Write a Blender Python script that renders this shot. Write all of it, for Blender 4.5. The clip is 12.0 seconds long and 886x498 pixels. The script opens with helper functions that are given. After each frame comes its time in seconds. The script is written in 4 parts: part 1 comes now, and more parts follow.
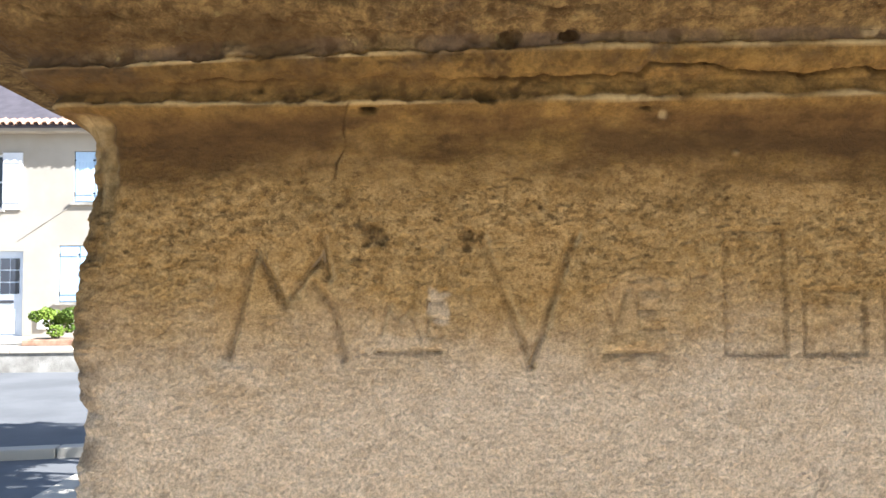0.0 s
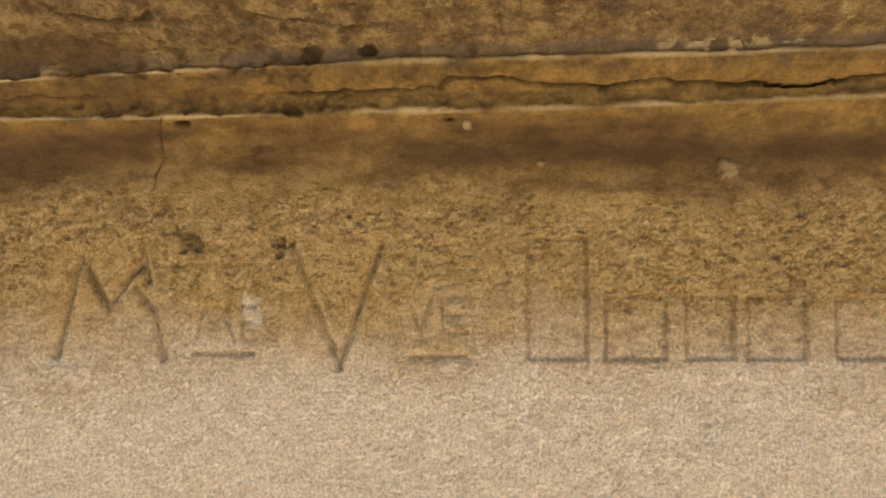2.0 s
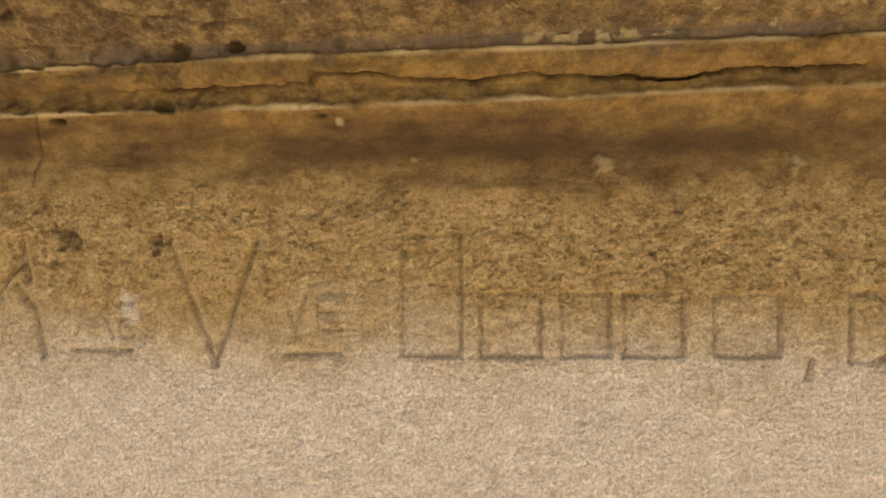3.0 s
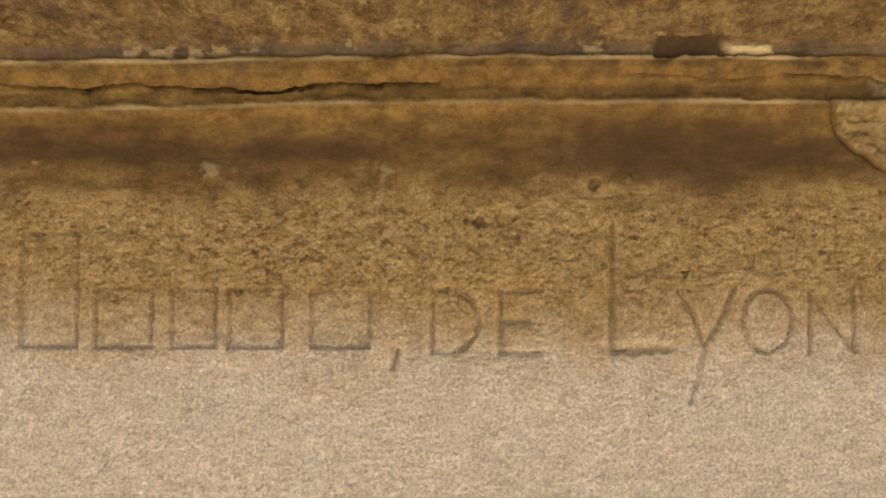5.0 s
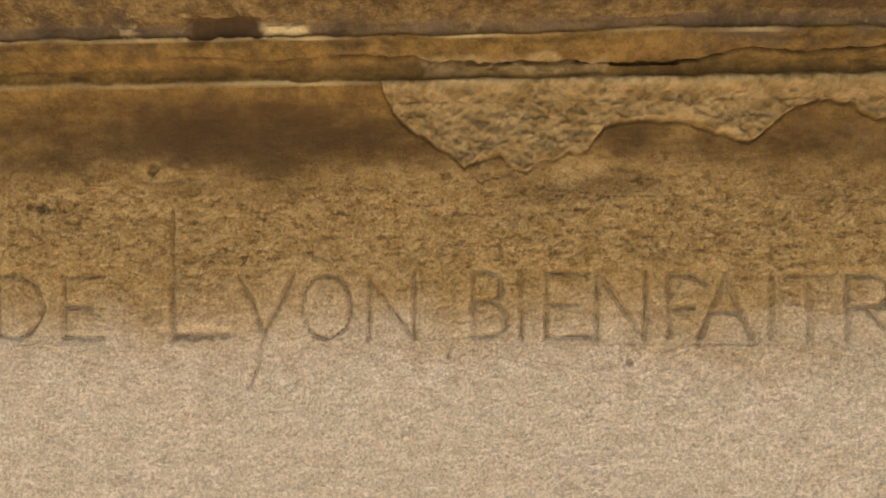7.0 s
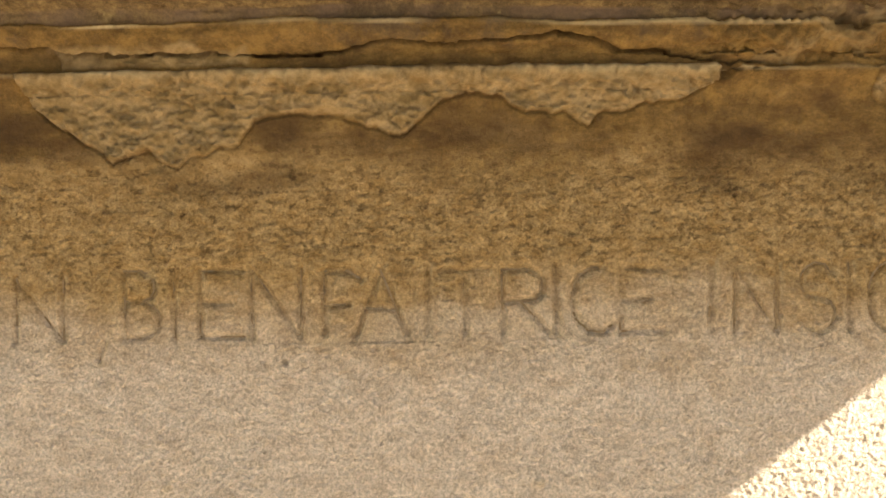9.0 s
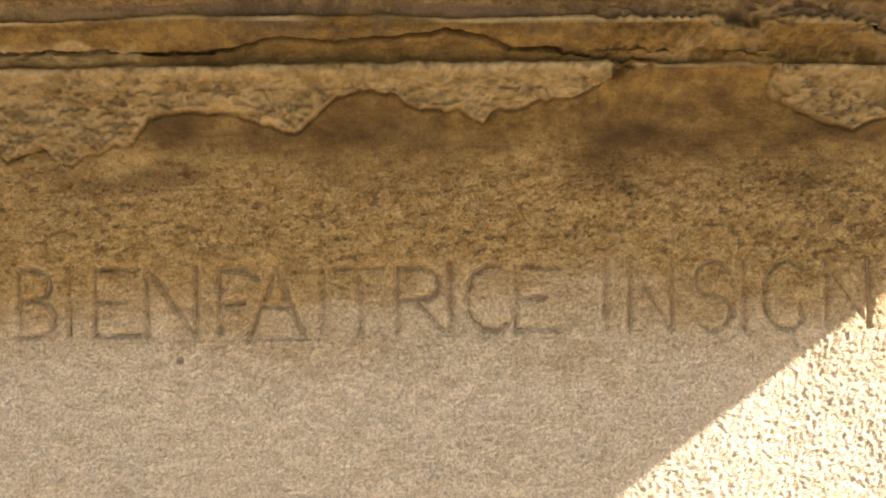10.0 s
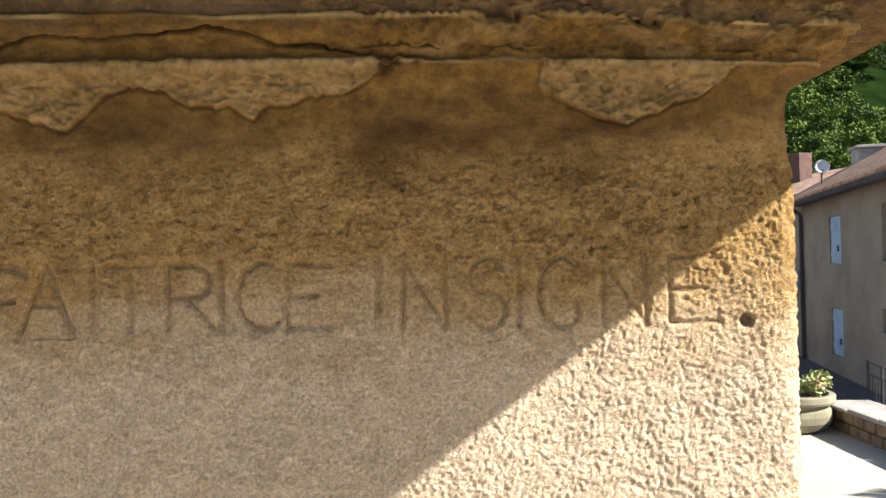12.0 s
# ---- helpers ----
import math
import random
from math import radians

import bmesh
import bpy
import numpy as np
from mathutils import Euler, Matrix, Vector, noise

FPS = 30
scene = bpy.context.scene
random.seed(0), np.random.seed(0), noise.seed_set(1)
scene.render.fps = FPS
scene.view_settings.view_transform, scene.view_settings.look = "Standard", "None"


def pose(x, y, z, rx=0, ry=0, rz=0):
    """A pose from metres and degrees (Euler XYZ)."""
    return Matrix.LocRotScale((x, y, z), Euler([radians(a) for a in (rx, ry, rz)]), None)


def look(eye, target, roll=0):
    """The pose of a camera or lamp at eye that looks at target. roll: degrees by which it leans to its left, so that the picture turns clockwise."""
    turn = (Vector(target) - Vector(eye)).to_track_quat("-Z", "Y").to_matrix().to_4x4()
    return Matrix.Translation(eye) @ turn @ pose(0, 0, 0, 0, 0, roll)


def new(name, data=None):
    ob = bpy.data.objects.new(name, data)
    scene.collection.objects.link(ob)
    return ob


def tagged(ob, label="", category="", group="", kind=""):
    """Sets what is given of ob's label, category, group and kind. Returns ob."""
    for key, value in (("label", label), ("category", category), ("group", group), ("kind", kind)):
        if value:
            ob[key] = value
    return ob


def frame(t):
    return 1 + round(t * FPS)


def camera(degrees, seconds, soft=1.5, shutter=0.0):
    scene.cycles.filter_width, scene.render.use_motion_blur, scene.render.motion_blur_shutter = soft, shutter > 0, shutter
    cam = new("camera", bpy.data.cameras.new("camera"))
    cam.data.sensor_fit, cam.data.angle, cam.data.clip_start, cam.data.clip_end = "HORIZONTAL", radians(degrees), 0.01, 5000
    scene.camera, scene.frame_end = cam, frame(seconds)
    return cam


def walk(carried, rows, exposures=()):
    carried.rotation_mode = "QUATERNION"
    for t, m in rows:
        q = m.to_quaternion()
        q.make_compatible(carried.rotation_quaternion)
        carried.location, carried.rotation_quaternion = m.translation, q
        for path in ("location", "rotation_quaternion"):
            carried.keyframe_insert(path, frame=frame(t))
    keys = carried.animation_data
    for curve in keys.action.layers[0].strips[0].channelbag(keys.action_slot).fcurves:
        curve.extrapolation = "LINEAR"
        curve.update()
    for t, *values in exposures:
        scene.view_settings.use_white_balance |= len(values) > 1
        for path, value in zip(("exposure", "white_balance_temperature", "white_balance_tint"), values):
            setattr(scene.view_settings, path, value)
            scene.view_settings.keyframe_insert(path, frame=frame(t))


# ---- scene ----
cam = camera(62.0, 12.0, soft=1.5)
PATH = [
    (0, (0.2433, -0.5286, 1.4792), (0.324, 2.5668, 1.625), -0.4),
    (0.5, (0.2651, -0.5317, 1.4839), (0.3395, 2.5653, 1.5971), -0.3),
    (1, (0.3131, -0.5363, 1.4901), (0.3487, 2.5621, 1.563), -0.2),
    (1.5, (0.358, -0.541, 1.4978), (0.3534, 2.5575, 1.5273), 0.0),
    (2, (0.4108, -0.5518, 1.5056), (0.3379, 2.5467, 1.5242), -0.2),
    (2.5, (0.4681, -0.5456, 1.5087), (0.3147, 2.5513, 1.4978), -0.4),
    (2.7, (0.4898, -0.5425, 1.5087), (0.31, 2.5529, 1.4932), -0.3),
    (4.3, (0.6634, -0.5766, 1.4916), (0.7394, 2.5219, 1.5785), -0.1),
    (4.5, (0.696, -0.5782, 1.4901), (0.775, 2.5203, 1.5877), -0.0),
    (5, (0.7905, -0.5859, 1.4901), (0.8091, 2.5125, 1.5676), 0.2),
    (5.5, (0.8866, -0.5875, 1.5025), (0.9083, 2.5125, 1.4792), 0.2),
    (6, (0.9858, -0.5735, 1.5056), (0.9533, 2.5249, 1.4529), 0.2),
    (6.5, (1.0881, -0.5751, 1.5071), (0.9889, 2.5234, 1.4513), -0.1),
    (7, (1.1749, -0.5735, 1.501), (1.0106, 2.5219, 1.4637), 0.1),
    (7.5, (1.2415, -0.5689, 1.4916), (1.0308, 2.5249, 1.504), 0.3),
    (7.7, (1.2726, -0.5642, 1.4901), (1.0556, 2.528, 1.5102), 0.0),
    (9.3, (1.4291, -0.5503, 1.4916), (1.457, 2.5482, 1.4746), -0.7),
    (9.5, (1.4446, -0.5487, 1.4916), (1.4663, 2.5513, 1.4668), -0.7),
    (10, (1.4849, -0.5534, 1.4932), (1.4942, 2.5467, 1.4653), -0.7),
    (10.5, (1.5438, -0.5596, 1.4901), (1.5376, 2.5404, 1.4839), -1.1),
    (11, (1.5903, -0.558, 1.4854), (1.5639, 2.5404, 1.487), -0.9),
    (11.5, (1.6275, -0.5503, 1.4777), (1.6011, 2.5497, 1.5056), -0.6),
    (12, (1.6616, -0.5472, 1.4715), (1.6368, 2.5513, 1.5428), -0.9),
]
walk(cam, [(t, look(eye, target, roll)) for t, eye, target, roll in PATH], exposures=[(0.0, 2.34, 5850, 10), (0.3, 2.34, 6000, 10), (0.6, 2.34, 6200, 10), (1.2, 2.35, 6450, 10), (2.4, 2.37, 6550, 10), (5.0, 2.30, 6550, 10), (7.5, 2.23, 6550, 10), (9.6, 2.22, 6550, 10), (10.6, 2.02, 6450, 10), (12.0, 1.62, 6300, 10)])

# ---- light: low afternoon sun that grazes the front, and the sky ----
SUN = Vector((1.0, -0.36, 0.749)).normalized()
world = bpy.data.worlds.new("sky")
scene.world = world
world.use_nodes = True
wn = world.node_tree.nodes
sky = wn.new("ShaderNodeTexSky")
sky.sky_type = "NISHITA"
sky.sun_disc = False
sky.sun_elevation = math.asin(SUN.z)
sky.sun_rotation = math.atan2(SUN.x, SUN.y)
world.node_tree.links.new(sky.outputs[0], wn["Background"].inputs[0])
wn["Background"].inputs[1].default_value = 0.056
sun = new("sun", bpy.data.lights.new("sun", "SUN"))
sun.data.energy, sun.data.angle, sun.data.color = 5.0, radians(0.5), (1.0, 0.98, 0.95)
sun.matrix_world = look(SUN * 40, (0, 0, 0))

# ---- materials ----


class Nodes:
    """A small helper round one node material."""

    def __init__(self, name):
        self.m = bpy.data.materials.new(name)
        self.m.use_nodes = True
        self.n, self.l = self.m.node_tree.nodes, self.m.node_tree.links
        self.bsdf = self.n["Principled BSDF"]
        self.geo = self.n.new("ShaderNodeNewGeometry")

    def link(self, a, b):
        self.l.new(a, b)

    def noise(self, scale, detail=4.0, rough=0.55, stretch=None, seed=0.0):
        t = self.n.new("ShaderNodeTexNoise")
        t.inputs["Scale"].default_value = scale
        t.inputs["Detail"].default_value = detail
        t.inputs["Roughness"].default_value = rough
        mp = self.n.new("ShaderNodeMapping")
        mp.inputs["Location"].default_value = (seed, seed * 0.7, seed * 1.3)
        mp.inputs["Scale"].default_value = stretch or (1, 1, 1)
        self.link(self.geo.outputs["Position"], mp.inputs["Vector"])
        self.link(mp.outputs[0], t.inputs["Vector"])
        return t.outputs["Fac"]

    def ramp(self, fac, a, b):
        r = self.n.new("ShaderNodeMapRange")
        r.interpolation_type = "SMOOTHSTEP"
        r.inputs["From Min"].default_value = a
        r.inputs["From Max"].default_value = b
        self.link(fac, r.inputs["Value"])
        return r.outputs[0]

    def math(self, op, a, b):
        m = self.n.new("ShaderNodeMath")
        m.operation = op
        for i, v in enumerate((a, b)):
            if isinstance(v, (int, float)):
                m.inputs[i].default_value = v
            else:
                self.link(v, m.inputs[i])
        return m.outputs[0]

    def mix(self, fac, a, b, blend="MIX"):
        m = self.n.new("ShaderNodeMix")
        m.data_type, m.blend_type = "RGBA", blend
        for key, v in ((0, fac), (6, a), (7, b)):
            if isinstance(v, (int, float)):
                m.inputs[key].default_value = v
            elif isinstance(v, tuple):
                m.inputs[key].default_value = (*v, 1)
            else:
                self.link(v, m.inputs[key])
        return m.outputs[2]

    def attr(self, name):
        a = self.n.new("ShaderNodeAttribute")
        a.attribute_name = name
        return a.outputs["Fac"]

    def bump(self, height, strength, distance):
        b = self.n.new("ShaderNodeBump")
        b.inputs["Strength"].default_value = strength
        b.inputs["Distance"].default_value = distance
        self.link(height, b.inputs["Height"])
        self.link(b.outputs[0], self.bsdf.inputs["Normal"])

    def done(self, colour, rough=0.9, metal=0.0):
        if isinstance(colour, tuple):
            self.bsdf.inputs["Base Color"].default_value = (*colour, 1)
        else:
            self.link(colour, self.bsdf.inputs["Base Color"])
        if isinstance(rough, (int, float)):
            self.bsdf.inputs["Roughness"].default_value = rough
        else:
            self.link(rough, self.bsdf.inputs["Roughness"])
        self.bsdf.inputs["Metallic"].default_value = metal
        return self.m


def carved_stone():
    """Buff limestone: pale and granular below, ochre patina above, darker brown from the cove upwards."""
    k = Nodes("buff_limestone")
    z = k.attr("level")
    wander = k.math("MULTIPLY", k.math("SUBTRACT", k.noise(7, 6, 0.65, (1, 1, 1.8)), 0.5), 0.16)
    high = k.math("ADD", z, wander)
    grain = k.noise(360, 5, 0.8)
    mottle = k.noise(60, 5, 0.65, (1, 1, 1.6), 3)
    pale = k.mix(k.ramp(mottle, 0.3, 0.7), (0.61, 0.45, 0.29), (0.77, 0.60, 0.41))
    ochre = k.mix(k.ramp(mottle, 0.3, 0.7), (0.350, 0.198, 0.063), (0.535, 0.335, 0.130))
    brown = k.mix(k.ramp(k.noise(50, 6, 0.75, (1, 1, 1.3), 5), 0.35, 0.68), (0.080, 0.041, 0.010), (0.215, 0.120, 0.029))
    crust_shade = k.mix(k.ramp(k.noise(30, 5, 0.7, (1, 1, 2.0), 6), 0.3, 0.7), (0.062, 0.032, 0.011), (0.135, 0.070, 0.021))
    col = k.mix(k.ramp(high, 1.375, 1.487), pale, ochre)
    pitted = k.math("MULTIPLY", k.ramp(k.math("ADD", k.noise(120, 4, 0.7, (1, 1, 1.3), 13), k.math("MULTIPLY", k.noise(11, 3, 0.6, None, 23), 0.25)), 0.65, 0.76), k.ramp(high, 1.435, 1.50))
    col = k.mix(k.math("MULTIPLY", pitted, 0.6), col, (0.13, 0.07, 0.022))
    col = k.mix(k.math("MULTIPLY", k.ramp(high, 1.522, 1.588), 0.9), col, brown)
    # dark cove band: brown crust with the cove's own shade in the tone
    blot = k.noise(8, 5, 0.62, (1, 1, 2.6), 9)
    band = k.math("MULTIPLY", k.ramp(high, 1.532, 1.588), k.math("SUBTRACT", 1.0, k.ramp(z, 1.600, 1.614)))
    col = k.mix(k.math("MULTIPLY", band, k.ramp(blot, 0.40, 0.58)), col, crust_shade)
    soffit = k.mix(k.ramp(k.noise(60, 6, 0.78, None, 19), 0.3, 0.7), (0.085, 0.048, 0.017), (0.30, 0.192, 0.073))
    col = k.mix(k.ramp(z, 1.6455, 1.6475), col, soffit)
    # grey-brown fillet above the upper lip; its shadow line is in this tone
    fillet = k.math("MULTIPLY", k.ramp(z, 1.6455, 1.6465), k.math("SUBTRACT", 1.0, k.ramp(z, 1.6535, 1.6555)))
    col = k.mix(k.math("MULTIPLY", fillet, k.ramp(k.noise(16, 4, 0.6, (1, 1, 1), 27), 0.35, 0.6)), col, (0.16, 0.10, 0.055))
    soot = k.math("MULTIPLY", k.ramp(z, 1.62, 1.64), k.ramp(k.noise(14, 6, 0.7, (1, 1, 1), 15), 0.52, 0.66))
    col = k.mix(k.math("MULTIPLY", soot, 0.8), col, (0.085, 0.055, 0.03))
    lichen = k.math("MULTIPLY", k.ramp(z, 1.647, 1.650), k.ramp(k.noise(38, 5, 0.7, None, 17), 0.60, 0.68))
    col = k.mix(k.math("MULTIPLY", lichen, 0.6), col, (0.42, 0.31, 0.12))
    col = k.mix(k.attr("fresh"), col, k.mix(k.ramp(mottle, 0.3, 0.7), (0.205, 0.124, 0.042), (0.36, 0.234, 0.100)))
    col = k.mix(k.attr("worn_lit"), col, (0.54, 0.39, 0.19))
    col = k.mix(k.attr("bruise"), col, (0.66, 0.50, 0.32))
    smooth = k.math("ADD", k.math("SUBTRACT", 1.0, k.math("MULTIPLY", k.ramp(z, 1.53, 1.58), 0.65)), k.math("MULTIPLY", k.ramp(z, 1.65, 1.66), 0.4))
    swing = k.math("MULTIPLY", k.math("SUBTRACT", k.ramp(grain, 0.30, 0.72), 0.5), smooth)
    fine = k.math("ADD", k.math("MULTIPLY", swing, 0.72), 0.98)
    col = k.mix(1.0, col, fine, "MULTIPLY")
    specks = k.math("MULTIPLY", k.ramp(k.noise(240, 4, 0.7, None, 11), 0.55, 0.70), k.math("MULTIPLY", smooth, 0.34))
    col = k.mix(specks, col, (0.20, 0.12, 0.055))
    col = k.mix(k.attr("dirt_shade"), col, (0.068, 0.036, 0.013))
    k.bump(k.math("MULTIPLY", k.math("ADD", grain, k.math("MULTIPLY", k.noise(900, 2, 0.6), 0.5)), smooth), 1.0, 0.0032)
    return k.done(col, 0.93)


def plain(name, a, b, scale, rough=0.85, bump=0.0, metal=0.0, stretch=None, speck=None):
    k = Nodes(name)
    col = k.mix(k.ramp(k.noise(scale, 5, 0.6, stretch), 0.3, 0.7), a, b)
    if speck:
        col = k.mix(k.ramp(k.noise(scale * 9, 3, 0.6, None, 4), 0.55, 0.7), col, speck)
    if bump:
        k.bump(k.noise(scale * 12, 4, 0.6), 0.5, bump)
    return k.done(col, rough, metal)


STONE = carved_stone()
GROOVE = plain("dark_groove_stone", (0.19, 0.118, 0.055), (0.33, 0.215, 0.105), 160, 0.95, 0.001)
CREAM = plain("cream_render", (0.31, 0.27, 0.215), (0.37, 0.325, 0.265), 0.6, 0.9, 0.004)
GREYWALL = plain("grey_brown_render", (0.26, 0.215, 0.165), (0.38, 0.32, 0.25), 0.7, 0.92, 0.006)
TILE = plain("clay_tile", (0.22, 0.11, 0.065), (0.42, 0.27, 0.18), 4.5, 0.85, 0.004)
DOORPAINT = plain("pale_grey_blue_door_paint", (0.50, 0.55, 0.62), (0.58, 0.62, 0.68), 3, 0.5)
BLUE = plain("pale_blue_paint", (0.38, 0.52, 0.68), (0.46, 0.60, 0.74), 2, 0.55)
WHITE = plain("white_paint", (0.62, 0.62, 0.63), (0.70, 0.70, 0.70), 2, 0.5)
GREYBLUE = plain("grey_blue_paint", (0.33, 0.40, 0.50), (0.40, 0.47, 0.57), 3, 0.5)
DARKMETAL = plain("dark_painted_iron", (0.03, 0.03, 0.035), (0.05, 0.05, 0.055), 8, 0.5)
ZINC = plain("brown_zinc", (0.05, 0.038, 0.036), (0.08, 0.062, 0.058), 3, 0.75)
GLASS = plain("dark_window_glass", (0.03, 0.035, 0.045), (0.05, 0.055, 0.07), 1, 0.08)
ASPHALT = plain("worn_asphalt", (0.085, 0.084, 0.082), (0.125, 0.123, 0.12), 0.7, 0.9, 0.006)
PAVING = plain("pale_paving", (0.36, 0.31, 0.24), (0.47, 0.41, 0.32), 0.8, 0.9, 0.004)
LOWSTONE = plain("grey_wall_stone", (0.20, 0.18, 0.15), (0.36, 0.33, 0.28), 3, 0.9, 0.01)
BROWNSTONE = plain("brown_rubble_stone", (0.20, 0.13, 0.08), (0.34, 0.24, 0.15), 6, 0.92, 0.01)
URNSTONE = plain("cast_planter_stone", (0.17, 0.145, 0.085), (0.27, 0.235, 0.145), 4, 0.9, 0.004)
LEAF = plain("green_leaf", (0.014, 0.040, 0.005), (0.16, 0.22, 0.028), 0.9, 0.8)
LEAFPALE = plain("pale_green_leaf", (0.20, 0.24, 0.06), (0.42, 0.42, 0.15), 9, 0.6)
SCRUB = plain("scrub_leaf", (0.10, 0.14, 0.03), (0.26, 0.30, 0.08), 0.9, 0.6)
DARKLEAF = plain("shaded_green_leaf", (0.006, 0.012, 0.003), (0.014, 0.026, 0.006), 0.8, 0.65)
BARK = plain("bark", (0.09, 0.065, 0.045), (0.16, 0.12, 0.085), 6, 0.95, 0.01)
EARTH = plain("earth", (0.12, 0.085, 0.055), (0.20, 0.15, 0.10), 2, 0.95, 0.01)
CHIMNEY = plain("grey_chimney_render", (0.36, 0.33, 0.29), (0.46, 0.43, 0.38), 2, 0.9, 0.005)
BRICK = plain("chimney_brick", (0.10, 0.052, 0.04), (0.16, 0.085, 0.062), 6, 0.9, 0.006)
# porous stone and foliage in depth hardly shine
for dull, shine in ((STONE, 0.12), (GROOVE, 0.12), (LEAF, 0.25), (SCRUB, 0.25), (DARKLEAF, 0.0), (BROWNSTONE, 0.2)):
    dull.node_tree.nodes["Principled BSDF"].inputs["Specular IOR Level"].default_value = shine

# ---- mesh helpers ----


def thing(name, at, label, category, group="", kind="", rz=0.0):
    ob = new(name)
    ob.matrix_basis = pose(*at, 0, 0, rz)
    return tagged(ob, label, category, group, kind)


def part(name, bm, material, parent=None, label="", smooth=False):
    me = bpy.data.meshes.new(name)
    bm.to_mesh(me)
    bm.free()
    me.materials.append(material)
    if smooth:
        me.shade_smooth()
    ob = new(name, me)
    if parent is not None:
        ob.parent = parent
    if label:
        tagged(ob, label)
    return ob


def box(bm, x0, x1, y0, y1, z0, z1, bevel=0.0):
    m = Matrix.Translation(((x0 + x1) / 2, (y0 + y1) / 2, (z0 + z1) / 2)) @ Matrix.Diagonal((x1 - x0, y1 - y0, z1 - z0, 1))
    got = bmesh.ops.create_cube(bm, size=1, matrix=m)
    if bevel:
        edges = list({e for v in got["verts"] for e in v.link_edges})
        bmesh.ops.bevel(bm, geom=edges, offset=bevel, segments=2, affect="EDGES", profile=0.5)
    return bm


def boxed(*a, bevel=0.0):
    return box(bmesh.new(), *a, bevel=bevel)


def tube(bm, a, b, r, r2=None, seg=10):
    a, b = Vector(a), Vector(b)
    m = Matrix.Translation((a + b) / 2) @ (b - a).to_track_quat("Z", "Y").to_matrix().to_4x4()
    bmesh.ops.create_cone(bm, cap_ends=True, segments=seg, radius1=r, radius2=r if r2 is None else r2, depth=(b - a).length, matrix=m)
    return bm


def lathe(profile, seg=40):
    bm = bmesh.new()
    rings = []
    for r, z in profile:
        rings.append([bm.verts.new((r * math.cos(2 * math.pi * i / seg), r * math.sin(2 * math.pi * i / seg), z)) for i in range(seg)])
    for a, b in zip(rings, rings[1:]):
        for i in range(seg):
            bm.faces.new((a[i], a[(i + 1) % seg], b[(i + 1) % seg], b[i]))
    bm.faces.new(list(reversed(rings[0])))
    bm.faces.new(rings[-1])
    return bm


def leaves(points, size, rng, flat=0.6):
    """Many small bent leaves, each of two quads, at the points."""
    n = len(points)
    c = np.array(points)
    ax = rng.normal(size=(n, 3))
    ax /= np.linalg.norm(ax, axis=1)[:, None]
    up = rng.normal(size=(n, 3)) + (0, 0, 0.8)
    side = np.cross(ax, up)
    side /= np.linalg.norm(side, axis=1)[:, None] + 1e-9
    nor = np.cross(side, ax)
    s = (size * rng.uniform(0.6, 1.4, n))[:, None]
    v = np.stack([c - ax * s, c + side * s * flat - nor * s * 0.15, c + nor * s * 0.2, c - side * s * flat - nor * s * 0.15, c + ax * s], 1).reshape(-1, 3)
    f = []
    for i in range(0, 5 * n, 5):
        f += [(i, i + 1, i + 2), (i, i + 2, i + 3), (i + 1, i + 4, i + 2), (i + 2, i + 4, i + 3)]
    bm = bmesh.new()
    me = bpy.data.meshes.new("leaves")
    me.from_pydata(v.tolist(), [], f)
    bm.from_mesh(me)
    bpy.data.meshes.remove(me)
    return bm


def clump_points(centres, radius, count, rng):
    pts = []
    for c in centres:
        d = rng.normal(size=(count, 3))
        d /= np.linalg.norm(d, axis=1)[:, None]
        pts.append(np.array(c) + d * (radius * rng.uniform(0.45, 1.05, count) ** 0.6)[:, None] * (1, 1, 0.75))
    return np.concatenate(pts)


# ---- the inscribed stone pedestal ----
W, DEEP, BASE, FACE_TOP = 1.926, 0.95, 1.425, 1.548
rng = np.random.default_rng(7)
LATTICE = rng.random((256, 256))


def vnoise(u, v):
    """Smooth value noise, from -1 to 1, of arrays."""
    i, j = np.floor(u).astype(int), np.floor(v).astype(int)
    a, b = u - i, v - j
    a, b = a * a * (3 - 2 * a), b * b * (3 - 2 * b)
    g = lambda p, q: LATTICE[p % 256, q % 256]
    low = g(i, j) * (1 - a) + g(i + 1, j) * a
    top = g(i, j + 1) * (1 - a) + g(i + 1, j + 1) * a
    return 2 * (low * (1 - b) + top * b) - 1


def fbm(u, v, size, octaves=3, shift=0.0):
    total, amp = 0, 1.0
    for k in range(octaves):
        total = total + amp * vnoise(u / size + 17.3 * k + shift, v / size + 5.1 * k - shift)
        size, amp = size / 2, amp * 0.5
    return total


def step(x, a, b):
    t = np.clip((x - a) / (b - a), 0, 1)
    return t * t * (3 - 2 * t)


def arc(cx, cy, rx, ry, a0, a1, n=14):
    return [(cx + rx * math.cos(radians(a0 + (a1 - a0) * i / n)), cy + ry * math.sin(radians(a0 + (a1 - a0) * i / n))) for i in range(n + 1)]


# single-line shapes of the hand-cut capitals, in a unit box
GLYPH = {}
GLYPH["M"] = [[(0, 0.02), (0.22, 0.93)], [(0.22, 0.93), (0.47, 0.45)], [(0.52, 0.54), (0.78, 0.88)], [(0.77, 1), (0.83, 0.7)], [(0.70, 0.62), (0.86, 0.44), (0.97, 0)]]
GLYPH["V"] = [[(0, 1), (0.52, 0)], [(1, 1), (0.52, 0)]]
GLYPH["E"] = [[(0, 0), (0, 1)], [(0, 1), (1, 0.98)], [(0, 0.5), (0.7, 0.5)], [(0, 0), (1, 0.01)]]
